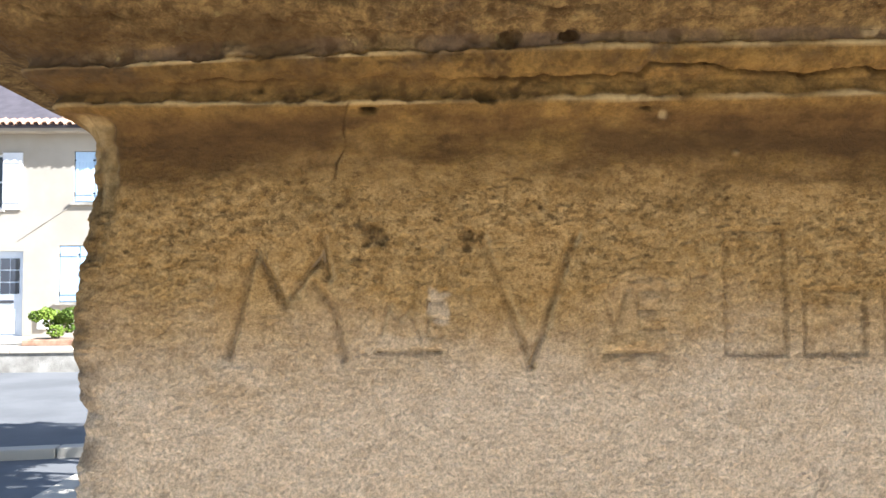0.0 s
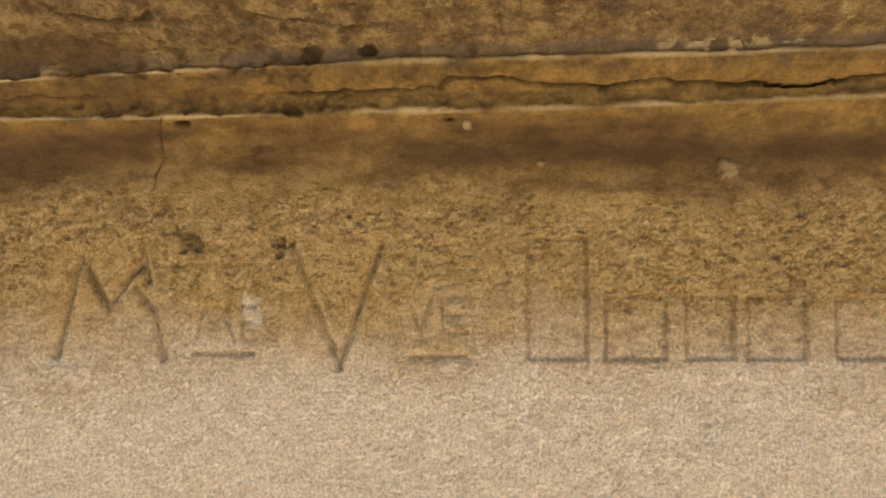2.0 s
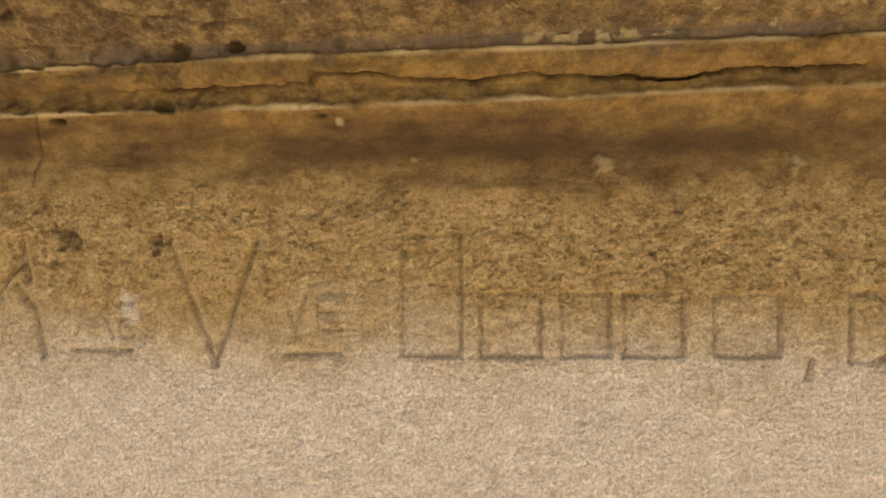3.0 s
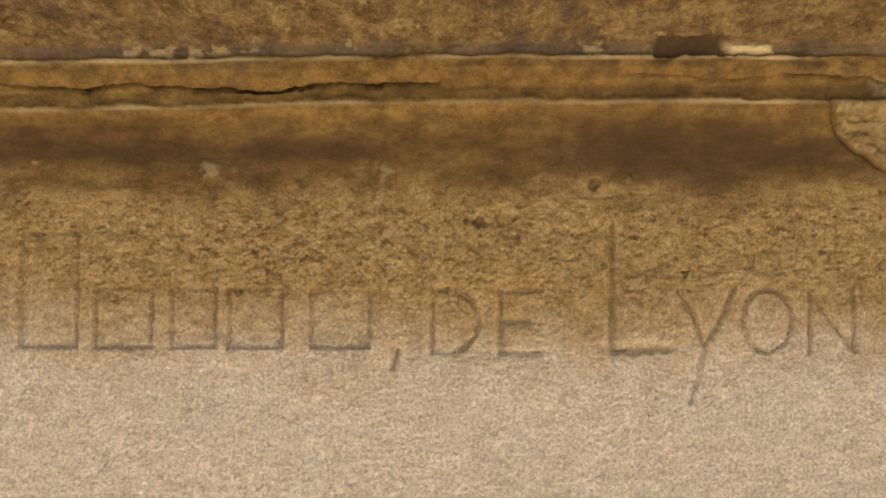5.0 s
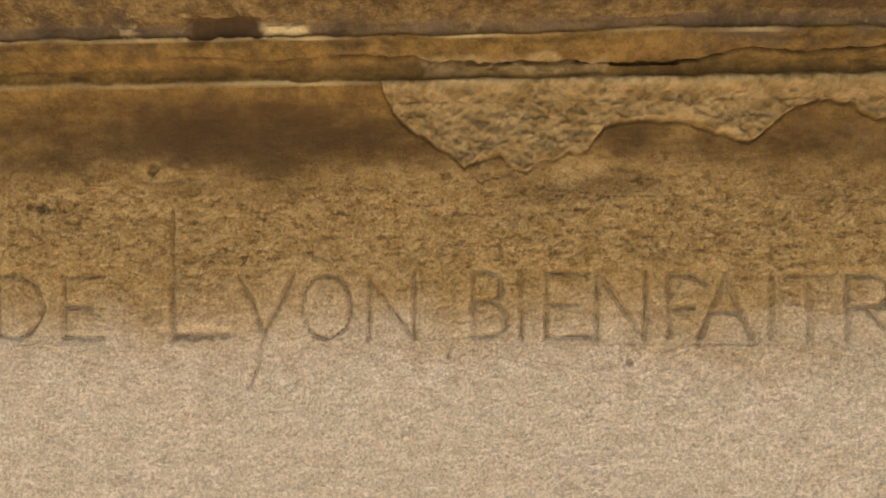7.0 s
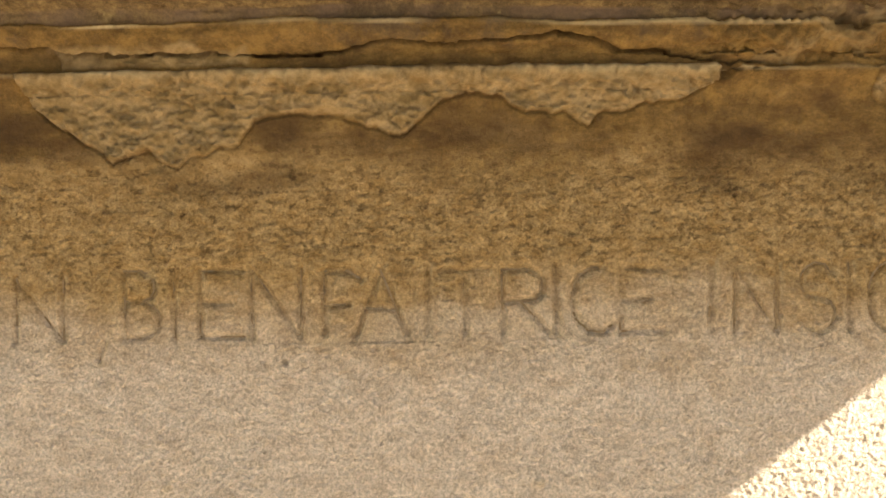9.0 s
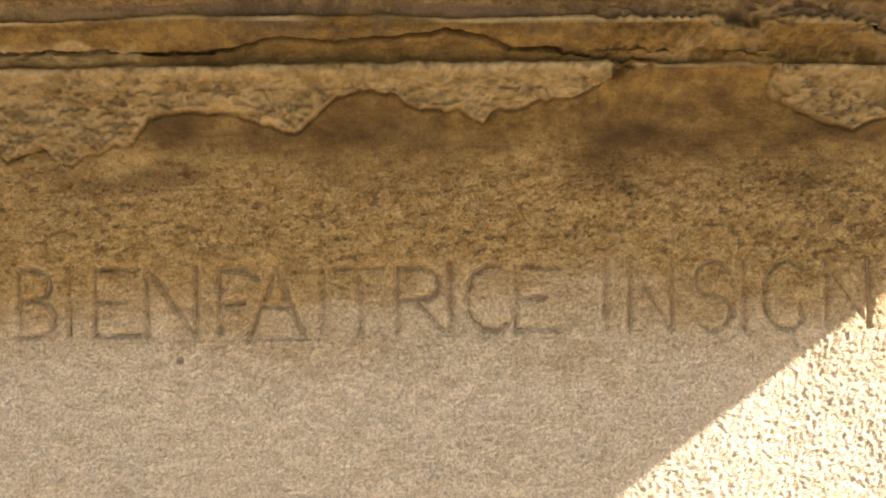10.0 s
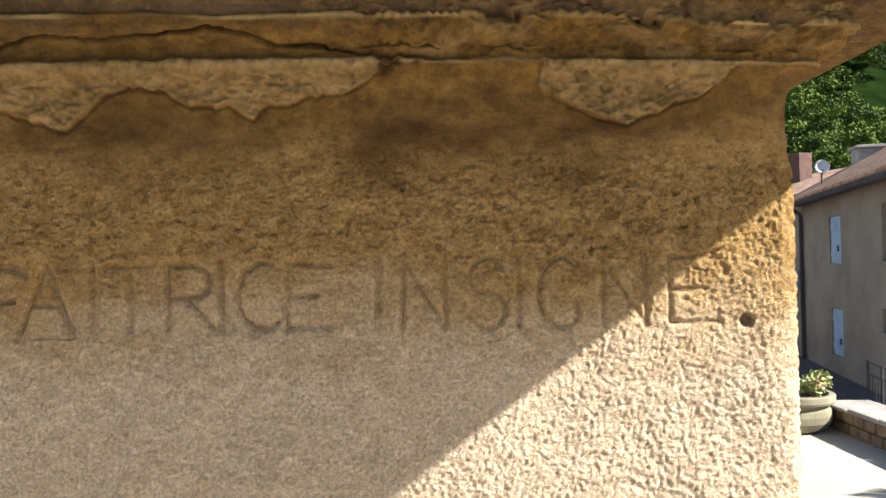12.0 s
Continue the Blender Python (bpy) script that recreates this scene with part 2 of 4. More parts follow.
GLYPH["D"] = [[(0, 0), (0, 1)], [(0, 1), (0.35, 1)] + arc(0.35, 0.5, 0.65, 0.5, 90, -90) + [(0, 0)]]
GLYPH["L"] = [[(0, 0), (0, 1)], [(0, 0), (1, 0.02)]]
GLYPH["Y"] = [[(0, 1), (0.28, 0.55), (0.47, 0.08)], [(1, 1), (0.75, 0.5), (0.5, 0.1), (0.42, -0.12), (0.37, -0.45), (0.2, -0.85)]]
GLYPH["O"] = [arc(0.5, 0.5, 0.5, 0.52, 0, 360, 28)]
GLYPH["N"] = [[(0, 0), (0, 1)], [(0.02, 0.98), (0.98, 0.02)], [(1, 0), (1, 1.02)]]
GLYPH["B"] = [[(0, 0), (0, 1)], [(0, 1), (0.4, 1)] + arc(0.4, 0.77, 0.45, 0.23, 90, -90) + [(0, 0.54)], [(0.4, 0.54)] + arc(0.45, 0.27, 0.55, 0.27, 90, -90) + [(0, 0)]]
GLYPH["I"] = [[(0, 0), (0, 1.03)]]
GLYPH["F"] = [[(0, 0), (0, 1)], [(0, 1), (0.7, 1), (1.1, 0.85)], [(0, 0.46), (0.75, 0.46)]]
GLYPH["A"] = [[(0, 0), (0.5, 1)], [(0.5, 1), (1, 0)], [(0.2, 0.4), (0.8, 0.4)]]
GLYPH["T"] = [[(0, 1), (1, 0.99)], [(0.48, 0), (0.47, 1)]]
GLYPH["R"] = [[(0, 0), (0, 1)], [(0, 1), (0.5, 1)] + arc(0.5, 0.74, 0.4, 0.26, 90, -90) + [(0, 0.48)], [(0.4, 0.48), (1, 0)]]
GLYPH["C"] = [arc(0.6, 0.5, 0.6, 0.52, 50, 310, 22)]
GLYPH["G"] = [arc(0.6, 0.5, 0.6, 0.52, 50, 320, 22), [(1.0, 0.16), (1.0, 0.4)]]
GLYPH["S"] = [arc(0.5, 0.76, 0.45, 0.26, 30, 250, 14) + arc(0.5, 0.26, 0.5, 0.27, 70, -150, 14)]
GLYPH[","] = [[(0.7, 1), (0.2, 0)]]
GLYPH["_"] = [[(0, 0.5), (1, 0.5)]]

LETTERS = []  # character, strokes in metres on the face, half width, depth


def cut(text, spans, z0=BASE, z1=1.474, half=0.0029, depth=0.0040):
    for ch, (x0, x1) in zip(text, spans):
        strokes = [[(x0 + (x1 - x0) * u + random.uniform(-0.0006, 0.0006), z0 + (z1 - z0) * v + random.uniform(-0.0008, 0.0008)) for u, v in s] for s in GLYPH[ch]]
        LETTERS.append((ch, strokes, half, depth))


cut("M", [(0.104, 0.189)], z0=1.427, z1=1.511, half=0.0042, depth=0.0058)
cut("ME", [(0.211, 0.241), (0.246, 0.256)], z0=1.441, z1=1.466, half=0.0022, depth=0.0026)
cut("_", [(0.209, 0.254)], z0=1.428, z1=1.433, half=0.0024)
cut("V", [(0.284, 0.351)], z0=1.421, z1=1.512, half=0.0037, depth=0.0050)
cut("VE", [(0.371, 0.389), (0.397, 0.415)], z0=1.445, z1=1.473, half=0.0021, depth=0.0022)
cut("_", [(0.373, 0.414)], z0=1.426, z1=1.431, half=0.0021)
cut(",", [(0.753, 0.761)], z0=1.410, z1=1.424, half=0.0030)
cut("DE", [(0.786, 0.822), (0.840, 0.872)], z0=1.4225, z1=1.472)
cut("L", [(0.9285, 0.973)], z0=1.424, z1=1.524, half=0.0034, depth=0.0050)
cut("YON", [(0.981, 1.026), (1.033, 1.072), (1.086, 1.121)], z0=1.4245, z1=1.473)
cut(",", [(1.147, 1.154)], z0=1.410, z1=1.423)
cut("BIEN", [(1.1675, 1.194), (1.205, 1.205), (1.2245, 1.258), (1.263, 1.300)], z0=1.4265, z1=1.477)
cut("FAI", [(1.318, 1.343), (1.341, 1.379), (1.395, 1.395)], z0=1.427, z1=1.476, half=0.0033)
cut("TRICE", [(1.407, 1.441), (1.452, 1.486), (1.492, 1.492), (1.504, 1.535), (1.541, 1.573)], z0=1.428, z1=1.475, half=0.0033)
cut("INSIGNE", [(1.6085, 1.6085), (1.627, 1.658), (1.676, 1.703), (1.713, 1.713), (1.728, 1.756), (1.7755, 1.807), (1.8255, 1.862)], z0=1.4265, z1=1.476, half=0.0033)
# the cut name stays as plain sunken bars
BARS = [(0.459, 0.506, 1.518), (0.517, 0.565, 1.474), (0.577, 0.615, 1.474), (0.623, 0.668, 1.474), (0.688, 0.737, 1.473)]


def profile_rows():
    """Projection and height of the moulded profile, from the bottom of the face up to the corona's edge."""
    rows = [(0.0, z) for z in np.arange(1.235, FACE_TOP, 0.00116)]
    key = [(0.000, FACE_TOP), (0.0003, 1.575), (0.0015, 1.592), (0.005, 1.603), (0.0095, 1.609), (0.0130, 1.6120), (0.0142, 1.6150), (0.0135, 1.6172),
           (0.0118, 1.621), (0.0118, 1.6262), (0.0150, 1.6285), (0.0215, 1.6318), (0.0265, 1.637), (0.0285, 1.6420), (0.0285, 1.6445), (0.0265, 1.6458), (0.0258, 1.6480), (0.0262, 1.6535), (0.0285, 1.6550),
           (0.045, 1.662), (0.075, 1.678), (0.11, 1.700), (0.15, 1.722), (0.18, 1.733), (0.245, 1.735), (0.275, 1.7315), (0.281, 1.7307), (0.285, 1.735), (0.285, 1.79), (0.280, 1.81)]
    for (p0, z0), (p1, z1) in zip(key, key[1:]):
        n = max(2, int(math.hypot(p1 - p0, z1 - z0) / (0.0011 if p1 < 0.08 else 0.006)))
        rows += [(p0 + (p1 - p0) * i / n, z0 + (z1 - z0) * i / n) for i in range(n)]
    return np.array(rows + [key[-1]])


def follow(x, points):
    """A line of (x, value) pairs, read at x."""
    return np.interp(x, [q[0] for q in points], [q[1] for q in points])


def spall_edge(x):
    """Height of the lower edge of the two broken-out patches in the cove; above the lip where nothing is broken."""
    long_patch = [(1.090, 1.66), (1.095, 1.622), (1.106, 1.599), (1.124, 1.584), (1.150, 1.568), (1.161, 1.555), (1.170, 1.564), (1.188, 1.567), (1.196, 1.559), (1.210, 1.556),
                  (1.223, 1.564), (1.256, 1.571), (1.268, 1.590), (1.291, 1.5945), (1.332, 1.5925), (1.357, 1.582), (1.367, 1.577), (1.379, 1.578), (1.393, 1.588),
                  (1.406, 1.6005), (1.431, 1.6075), (1.447, 1.605), (1.468, 1.594), (1.500, 1.591), (1.517, 1.582), (1.523, 1.590), (1.558, 1.598), (1.583, 1.602), (1.604, 1.615), (1.610, 1.66)]
    short_patch = [(1.714, 1.66), (1.719, 1.622), (1.727, 1.605), (1.749, 1.590), (1.774, 1.580), (1.795, 1.573), (1.816, 1.584), (1.843, 1.592), (1.860, 1.608), (1.866, 1.66)]
    return np.minimum(follow(x, long_patch), follow(x, short_patch)) + 0.0022 * fbm(x, x * 0 + 3, 0.010, 4)


def build_front():
    R, X0 = 0.017, -0.007
    prof = profile_rows()
    p, z = prof[:, 0], prof[:, 1]
    nf = 1680
    side = DEEP * np.linspace(0, 1, 46)[::-1] ** 2.2
    bend = np.linspace(0, 90, 15)[1:-1]
    cols = [("l", s) for s in side] + [("a", d) for d in bend] + [("f", u) for u in np.linspace(0, 1, nf)] + [("b", d) for d in bend] + [("r", s) for s in side[::-1]]
    ncol, nrow = len(cols), len(prof)
    X, Y, NX, NY, S = (np.zeros((nrow, ncol)) for _ in range(5))
    for c, (kind, t) in enumerate(cols):
        if kind == "l":
            X[:, c], Y[:, c], NX[:, c] = X0 - p, -p + R + t * (1 + (p - R) / DEEP), -1
            S[:, c] = X0 - t
        elif kind == "a":
            q = radians(t)
            NX[:, c], NY[:, c] = -math.cos(q), -math.sin(q)
            X[:, c], Y[:, c] = X0 - p + R - R * math.cos(q), -p + R - R * math.sin(q)
            S[:, c] = X0 + R * q * 0.5
        elif kind == "f":
            X[:, c], Y[:, c], NY[:, c] = X0 - p + R + t * (W - X0 + 2 * p - 2 * R), -p, -1
            S[:, c] = X[:, c]
        elif kind == "b":
            q = radians(90 - t)
            NX[:, c], NY[:, c] = math.cos(q), -math.sin(q)
            X[:, c], Y[:, c] = W + p - R + R * math.cos(q), -p + R - R * math.sin(q)
            S[:, c] = W - R * 0.5 + R * radians(t) * 0.5
        else:
            X[:, c], Y[:, c], NX[:, c] = W + p, -p + R + t * (1 + (p - R) / DEEP), 1
            S[:, c] = W + t
    Z = np.repeat(z[:, None], ncol, 1)
    P = np.repeat(p[:, None], ncol, 1)
    level = Z.copy()
    # the mouldings are bent along the block to fit the camera's view
    sx = S[0]
    low_fit = follow(sx, [(-0.05, -0.009), (0.134, -0.009), (0.33, -0.006), (0.55, -0.0025), (0.66, 0.002), (0.85, 0.005), (1.2, 0.007), (1.45, 0.008), (1.6, 0.007), (1.75, 0.005), (1.85, 0.001), (1.97, -0.001)])
    top_fit = follow(sx, [(-0.05, -0.0175), (0.05, -0.0155), (0.11, -0.0115), (0.2, -0.0065), (0.3, -0.0035), (0.4, 0), (0.6, 0.003), (0.8, 0.0075), (1.0, 0.0085), (1.2, 0.009), (1.3, 0.0115), (1.4, 0.0105), (1.5, 0.0075), (1.7, 0.006), (1.77, 0.0025), (1.85, -0.0035), (1.97, -0.0075)])
    rise = np.clip((Z - FACE_TOP) / (1.615 - FACE_TOP), 0, 1) * (1 - np.clip((Z - 1.615) / 0.0295, 0, 1))
    upper_part = np.clip((Z - 1.615) / 0.0295, 0, 1) * (1 - step(Z, 1.66, 1.725))
    # the corona's right end is raised to fit its outline from the camera
    lift = (0.010 * step(sx, 1.70, 1.95))[None, :] * step(level, 1.66, 1.70)
    Z = Z + lift + rise * low_fit[None, :] + upper_part * top_fit[None, :]
    run = np.repeat((np.concatenate([[0], np.cumsum(np.hypot(np.diff(p), np.diff(z)))]) + 1.235)[:, None], ncol, 1)

    # grain of the dressed face, finer on the mouldings
    tooled = 1 - step(Z + 0.02 * fbm(S, run, 0.08, 2), 1.515, 1.565)
    grain = 0.8 * vnoise(S / 0.0023, run / 0.0023) + 0.9 * vnoise(S / 0.0015 + 40, run / 0.0015) + 0.12 * vnoise(S / 0.006 + 9, run / 0.006)
    h = grain * 0.00078 * (0.3 + 0.7 * tooled)
    h += 0.0012 * fbm(S, run, 0.05, 2) + 0.0016 * fbm(S, run, 0.3, 2)
    # pecked band between the smooth cove and the letters
    pecked = step(level + 0.016 * fbm(S, run, 0.06, 3, 4.0), 1.445, 1.49) * (1 - step(level + 0.012 * fbm(S, run, 0.05, 2, 6.0), 1.535, 1.56))
    peck = np.clip(fbm(S, run * 1.5, 0.0052, 3, 11.0) - 0.2, 0, 1)
    h -= 0.0024 * pecked * peck
    # flaking of the mouldings and of the soffit
    flaky = step(level, 1.609, 1.618)
    flakes = fbm(S, run * 2.2, 0.030, 4, 21.0)
    ledge = step(flakes, 0.05, 0.16) + 0.6 * step(flakes, -0.45, -0.35)
    h += flaky * (0.0008 * (ledge - 0.8) + 0.0007 * fbm(S, run * 1.6, 0.010, 3, 2.5))
    coarse = flaky * (1 - step(S + 0.1 * fbm(S, run, 0.05, 2), 0.30, 0.60))
    pits = np.clip(fbm(S, run * 1.4, 0.010, 4, 17.0) - 0.25, 0, 1)
    h += coarse * (0.0008 * fbm(S, run, 0.006, 3, 12.0) - 0.0028 * pits)
    overhang = step(P, 0.030, 0.036)
    h += overhang * (0.0018 * fbm(S, run, 0.045, 4, 9.0) + 0.0012 * (step(fbm(S, run * 2, 0.05, 4, 31.0), 0.1, 0.2) - 0.5) + 0.0010 * vnoise(S / 0.004, run / 0.003))
    fresh, worn_lit, dirt_shade = np.zeros_like(h), np.zeros_like(h), 0.17 * pecked * step(peck, 0.1, 0.6) * np.clip(0.6 + 0.8 * fbm(S, run, 0.07, 2, 44.0), 0, 1.3)
    dirt_shade = np.maximum(dirt_shade, 0.30 * overhang * step(fbm(S, run * 2.5, 0.014, 4, 13.0), 0.3, 0.9))

    dirt_shade = np.maximum(dirt_shade, 0.6 * coarse * step(pits, 0.05, 0.5))
    # the soffit gets darker from the middle towards the right
    dirt_shade = np.maximum(dirt_shade, 0.5 * overhang * step(S + 0.1 * fbm(S, run, 0.08, 3), 1.12, 1.40))
    bruise = np.zeros_like(h)

    def window_at(px, half_x, z0, z1):
        return np.ix_(np.nonzero((z > z0) & (z < z1))[0], np.nonzero((S[0] > px - half_x) & (S[0] < px + half_x))[0])

    # letters cut into the face
    for ch, strokes, half, depth in LETTERS:
        for line in strokes:
            for (ax, az), (bx, bz) in zip(line, line[1:]):
                m = half * 1.9
                ci = np.nonzero((S[0] > min(ax, bx) - m) & (S[0] < max(ax, bx) + m))[0]
                ri = np.nonzero((z > min(az, bz) - m) & (z < max(az, bz) + m))[0]
                if len(ci) and len(ri):
                    sl = np.ix_(ri, ci)
                    dx, dz = bx - ax, bz - az
                    t = np.clip(((S[sl] - ax) * dx + (Z[sl] - az) * dz) / (dx * dx + dz * dz + 1e-12), 0, 1)
                    d = np.hypot(S[sl] - ax - t * dx, Z[sl] - az - t * dz) * (1 + 0.4 * vnoise(S[sl] / 0.005, Z[sl] / 0.005))
                    g = -depth * np.clip(1.15 - d / half, 0, 1) * (0.78 + 0.3 * vnoise(S[sl] / 0.011 + 3, Z[sl] / 0.011)) 
                    h[sl] = np.minimum(h[sl], g + 0.2 * h[sl])
                    # pale rim on the right and lower side stands for light catching there
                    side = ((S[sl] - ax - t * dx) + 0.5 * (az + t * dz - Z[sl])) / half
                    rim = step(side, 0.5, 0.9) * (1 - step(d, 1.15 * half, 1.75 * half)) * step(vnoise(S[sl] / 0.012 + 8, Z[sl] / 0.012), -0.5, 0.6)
                    worn_lit[sl] = np.maximum(worn_lit[sl], 0.45 * rim)
                    # groove dirt, with the groove's shade in the same tone
                    dirt_shade[sl] = np.maximum(dirt_shade[sl], (0.24 if line[0][0] < 1.16 else 0.18) * np.clip(1.25 - 1.4 * d / half, 0, 1))
    for x0, x1, z1 in BARS:
        inside = np.minimum(np.minimum(S - x0, x1 - S), np.minimum(Z - BASE, z1 - Z)) + 0.0008 * vnoise(S / 0.006, Z / 0.006)
        h -= 0.0020 * step(inside, -0.0008, 0.0018)
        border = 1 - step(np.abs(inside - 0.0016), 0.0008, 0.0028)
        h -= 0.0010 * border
        # edge shade painted evenly round the bar so all four sides read
        dirt_shade = np.maximum(dirt_shade, 0.24 * border)
    # the drilled full stop and small pits
    for px, pz, r, deep, wide in ((1.881, 1.428, 0.0052, 0.007, 1), (0.208, 1.514, 0.0085, 0.0035, 1), (0.200, 1.521, 0.004, 0.002, 2), (0.821, 1.5255, 0.0048, 0.005, 2.2), (0.276, 1.5135, 0.0035, 0.004, 2.4), (0.274, 1.504, 0.005, 0.003, 1), (1.288, 1.408, 0.003, 0.002, 0.7), (0.915, 1.556, 0.006, 0.003, 1)):
        sl = window_at(px, 0.03, pz - 0.03, pz + 0.03)
        d = np.hypot((S[sl] - px) / wide, Z[sl] - pz) + (0 if px > 1.8 else 0.5 * r * fbm(S[sl], Z[sl], 0.006, 3, px))
        h[sl] -= deep * (1 - step(d, r * 0.6, r * 1.1))
        dirt_shade[sl] = np.maximum(dirt_shade[sl], 0.5 * (1 - step(d, r * 0.5, r * 1.3)))

    # broken-out patches in the cove
    lip = (1.6150 + low_fit)[None, :]
    edge_line = spall_edge(S[0])[None, :]
    broken = step(Z - edge_line, -0.0008, 0.0016) * (1 - step(Z - lip, 0, 0.002)) * (level < 1.622)
    slant = S + 0.6 * run
    rough = 0.0026 * fbm(slant, run, 0.020, 4, 3.0) + 0.0020 * vnoise(slant / 0.006, run / 0.0035) + 0.0018 * vnoise(S / 0.0030, run / 0.0022)
    h += broken * (0.0046 + rough)
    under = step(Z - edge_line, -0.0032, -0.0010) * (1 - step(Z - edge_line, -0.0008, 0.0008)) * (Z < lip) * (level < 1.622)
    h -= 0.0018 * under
    # shadow line below the patches, put into the colour as well
    dirt_shade = np.maximum(dirt_shade, (0.35 + 0.35 * (S < 1.24)) * under * step(fbm(S, S * 0 + 6, 0.03, 2), -0.3, 0.5))
    fresh = np.maximum(fresh, broken)
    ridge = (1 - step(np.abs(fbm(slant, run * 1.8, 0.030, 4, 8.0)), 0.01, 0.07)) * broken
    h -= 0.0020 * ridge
    dirt_shade = np.maximum(dirt_shade, 0.14 * ridge)
    # dark stains, with shade of the cove and left cornice in the same tone
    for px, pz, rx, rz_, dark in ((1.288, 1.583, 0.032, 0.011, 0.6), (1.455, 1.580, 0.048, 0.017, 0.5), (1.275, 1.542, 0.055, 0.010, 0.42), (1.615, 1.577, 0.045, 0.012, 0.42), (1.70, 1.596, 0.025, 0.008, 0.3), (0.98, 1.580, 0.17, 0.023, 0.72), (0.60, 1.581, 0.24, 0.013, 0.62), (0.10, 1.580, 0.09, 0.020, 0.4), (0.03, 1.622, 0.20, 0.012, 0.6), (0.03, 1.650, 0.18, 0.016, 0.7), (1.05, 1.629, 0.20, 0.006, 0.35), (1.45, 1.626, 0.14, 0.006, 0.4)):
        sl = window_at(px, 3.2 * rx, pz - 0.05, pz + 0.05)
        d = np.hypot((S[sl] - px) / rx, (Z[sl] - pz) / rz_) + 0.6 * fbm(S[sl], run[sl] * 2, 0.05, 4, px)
        dirt_shade[sl] = np.maximum(dirt_shade[sl], dark * (1 - step(d, 0.3, 1.3)) * (1 - broken[sl]))
    upper = step(0.070 - np.abs(S - 1.196) + 0.012 * fbm(S, run, 0.02, 2), 0, 0.005) * step(level, 1.6185, 1.620) * (1 - step(level + 0.003 * fbm(S, run, 0.02, 3), 1.630, 1.633)) * (P < 0.03)
    h += upper * (0.0025 + 0.6 * rough)
    fresh = np.maximum(fresh, upper)
    heap = step(S + 0.03 * fbm(S, run, 0.05, 2), 1.57, 1.62) * step(level, 1.6185, 1.621) * (1 - step(P, 0.030, 0.040))
    h += heap * (0.0015 + 1.25 * rough)
    fresh = np.maximum(fresh, 0.6 * heap * step(fbm(S, run, 0.03, 3), -0.1, 0.4))

    # cracks along the mouldings
    def crack(points, deep, width, seed, lower=True):
        nonlocal h, dirt_shade
        x0, x1 = points[0][0], points[-1][0]
        line = (follow(sx, points) + 0.0009 * fbm(sx, sx * 0 + seed, 0.012, 3))[None, :]
        open_ = (step(sx, x0, x0 + 0.02) * (1 - step(sx, x1 - 0.02, x1)) * (0.65 + 0.35 * vnoise(sx / 0.03, sx * 0 + seed)))[None, :]
        zone = (level > 1.616) & (level < 1.646) if lower else (level > 1.6555) & (level < 1.70)
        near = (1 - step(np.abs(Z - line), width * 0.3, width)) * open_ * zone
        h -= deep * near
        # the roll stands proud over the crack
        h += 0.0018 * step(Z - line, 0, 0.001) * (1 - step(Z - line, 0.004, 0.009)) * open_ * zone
        # the darkness inside the crack is painted too, as bounced light fills it
        dirt_shade = np.maximum(dirt_shade, near)

    at = lambda zz: float(np.interp(zz, z[:np.argmax(p > 0.05)], run[:np.argmax(p > 0.05), 0]))
    crack([(0.28, 1.6225), (0.34, 1.625), (0.405, 1.626), (0.416, 1.6315), (0.445, 1.632), (0.48, 1.628), (0.52, 1.626), (0.547, 1.630), (0.60, 1.6285), (0.66, 1.627), (0.71, 1.632), (0.80, 1.633)], 0.013, 0.0018, 1)
    crack([(1.05, 1.639), (1.09, 1.638), (1.14, 1.636), (1.31, 1.634), (1.34, 1.638), (1.355, 1.641), (1.40, 1.6395), (1.43, 1.6415), (1.477, 1.6435), (1.500, 1.6415), (1.530, 1.6345), (1.560, 1.634), (1.590, 1.6275), (1.67, 1.626)], 0.013, 0.0017, 2)
    crack([(0.02, 1.617), (0.12, 1.620), (0.24, 1.622), (0.36, 1.623)], 0.004, 0.0012, 4)
    crack([(0.92, 1.640), (1.0, 1.637), (1.06, 1.6385)], 0.004, 0.0012, 5)
    crack([(0.185, 1.668), (0.21, 1.664), (0.235, 1.663), (0.26, 1.669)], 0.009, 0.0022, 6, False)
    crack([(0.30, 1.670), (0.33, 1.664), (0.36, 1.662), (0.40, 1.664)], 0.007, 0.0016, 7, False)
    crack([(0.04, 1.6535), (0.07, 1.653), (0.11, 1.652)], 0.006, 0.0014, 8, False)
    crack([(1.52, 1.664), (1.62, 1.661), (1.74, 1.658), (1.86, 1.656)], 0.007, 0.0024, 10, False)
    # a hairline that runs down the cove
    line = 0.190 + 0.25 * (1.60 - Z) * -1 + 0.003 * fbm(Z, Z * 0 + 2, 0.02, 2)
    near = (1 - step(np.abs(S - line), 0.0003, 0.0013)) * (0.6 + 0.4 * vnoise(Z / 0.01, Z * 0)) * step(Z, 1.548, 1.56) * (1 - step(Z, 1.604, 1.61))
    h -= 0.003 * near
    dirt_shade = np.maximum(dirt_shade, 0.7 * near)
    # knocked-off bits of the two lips
    for px, pz, r in ((0.302, 1.6500, 0.0085), (0.285, 1.6195, 0.0085), (0.345, 1.6505, 0.005), (0.205, 1.609, 0.005), (0.235, 1.609, 0.004), (0.404, 1.608, 0.0055), (1.62, 1.613, 0.012), (1.70, 1.644, 0.012), (1.80, 1.640, 0.010)):
        sl = window_at(px, 0.08, pz - 0.03, pz + 0.03)
        d = np.hypot((S[sl] - px) / 2.4, run[sl] - at(pz)) + 0.45 * r * fbm(S[sl], run[sl], 0.014, 3, px)
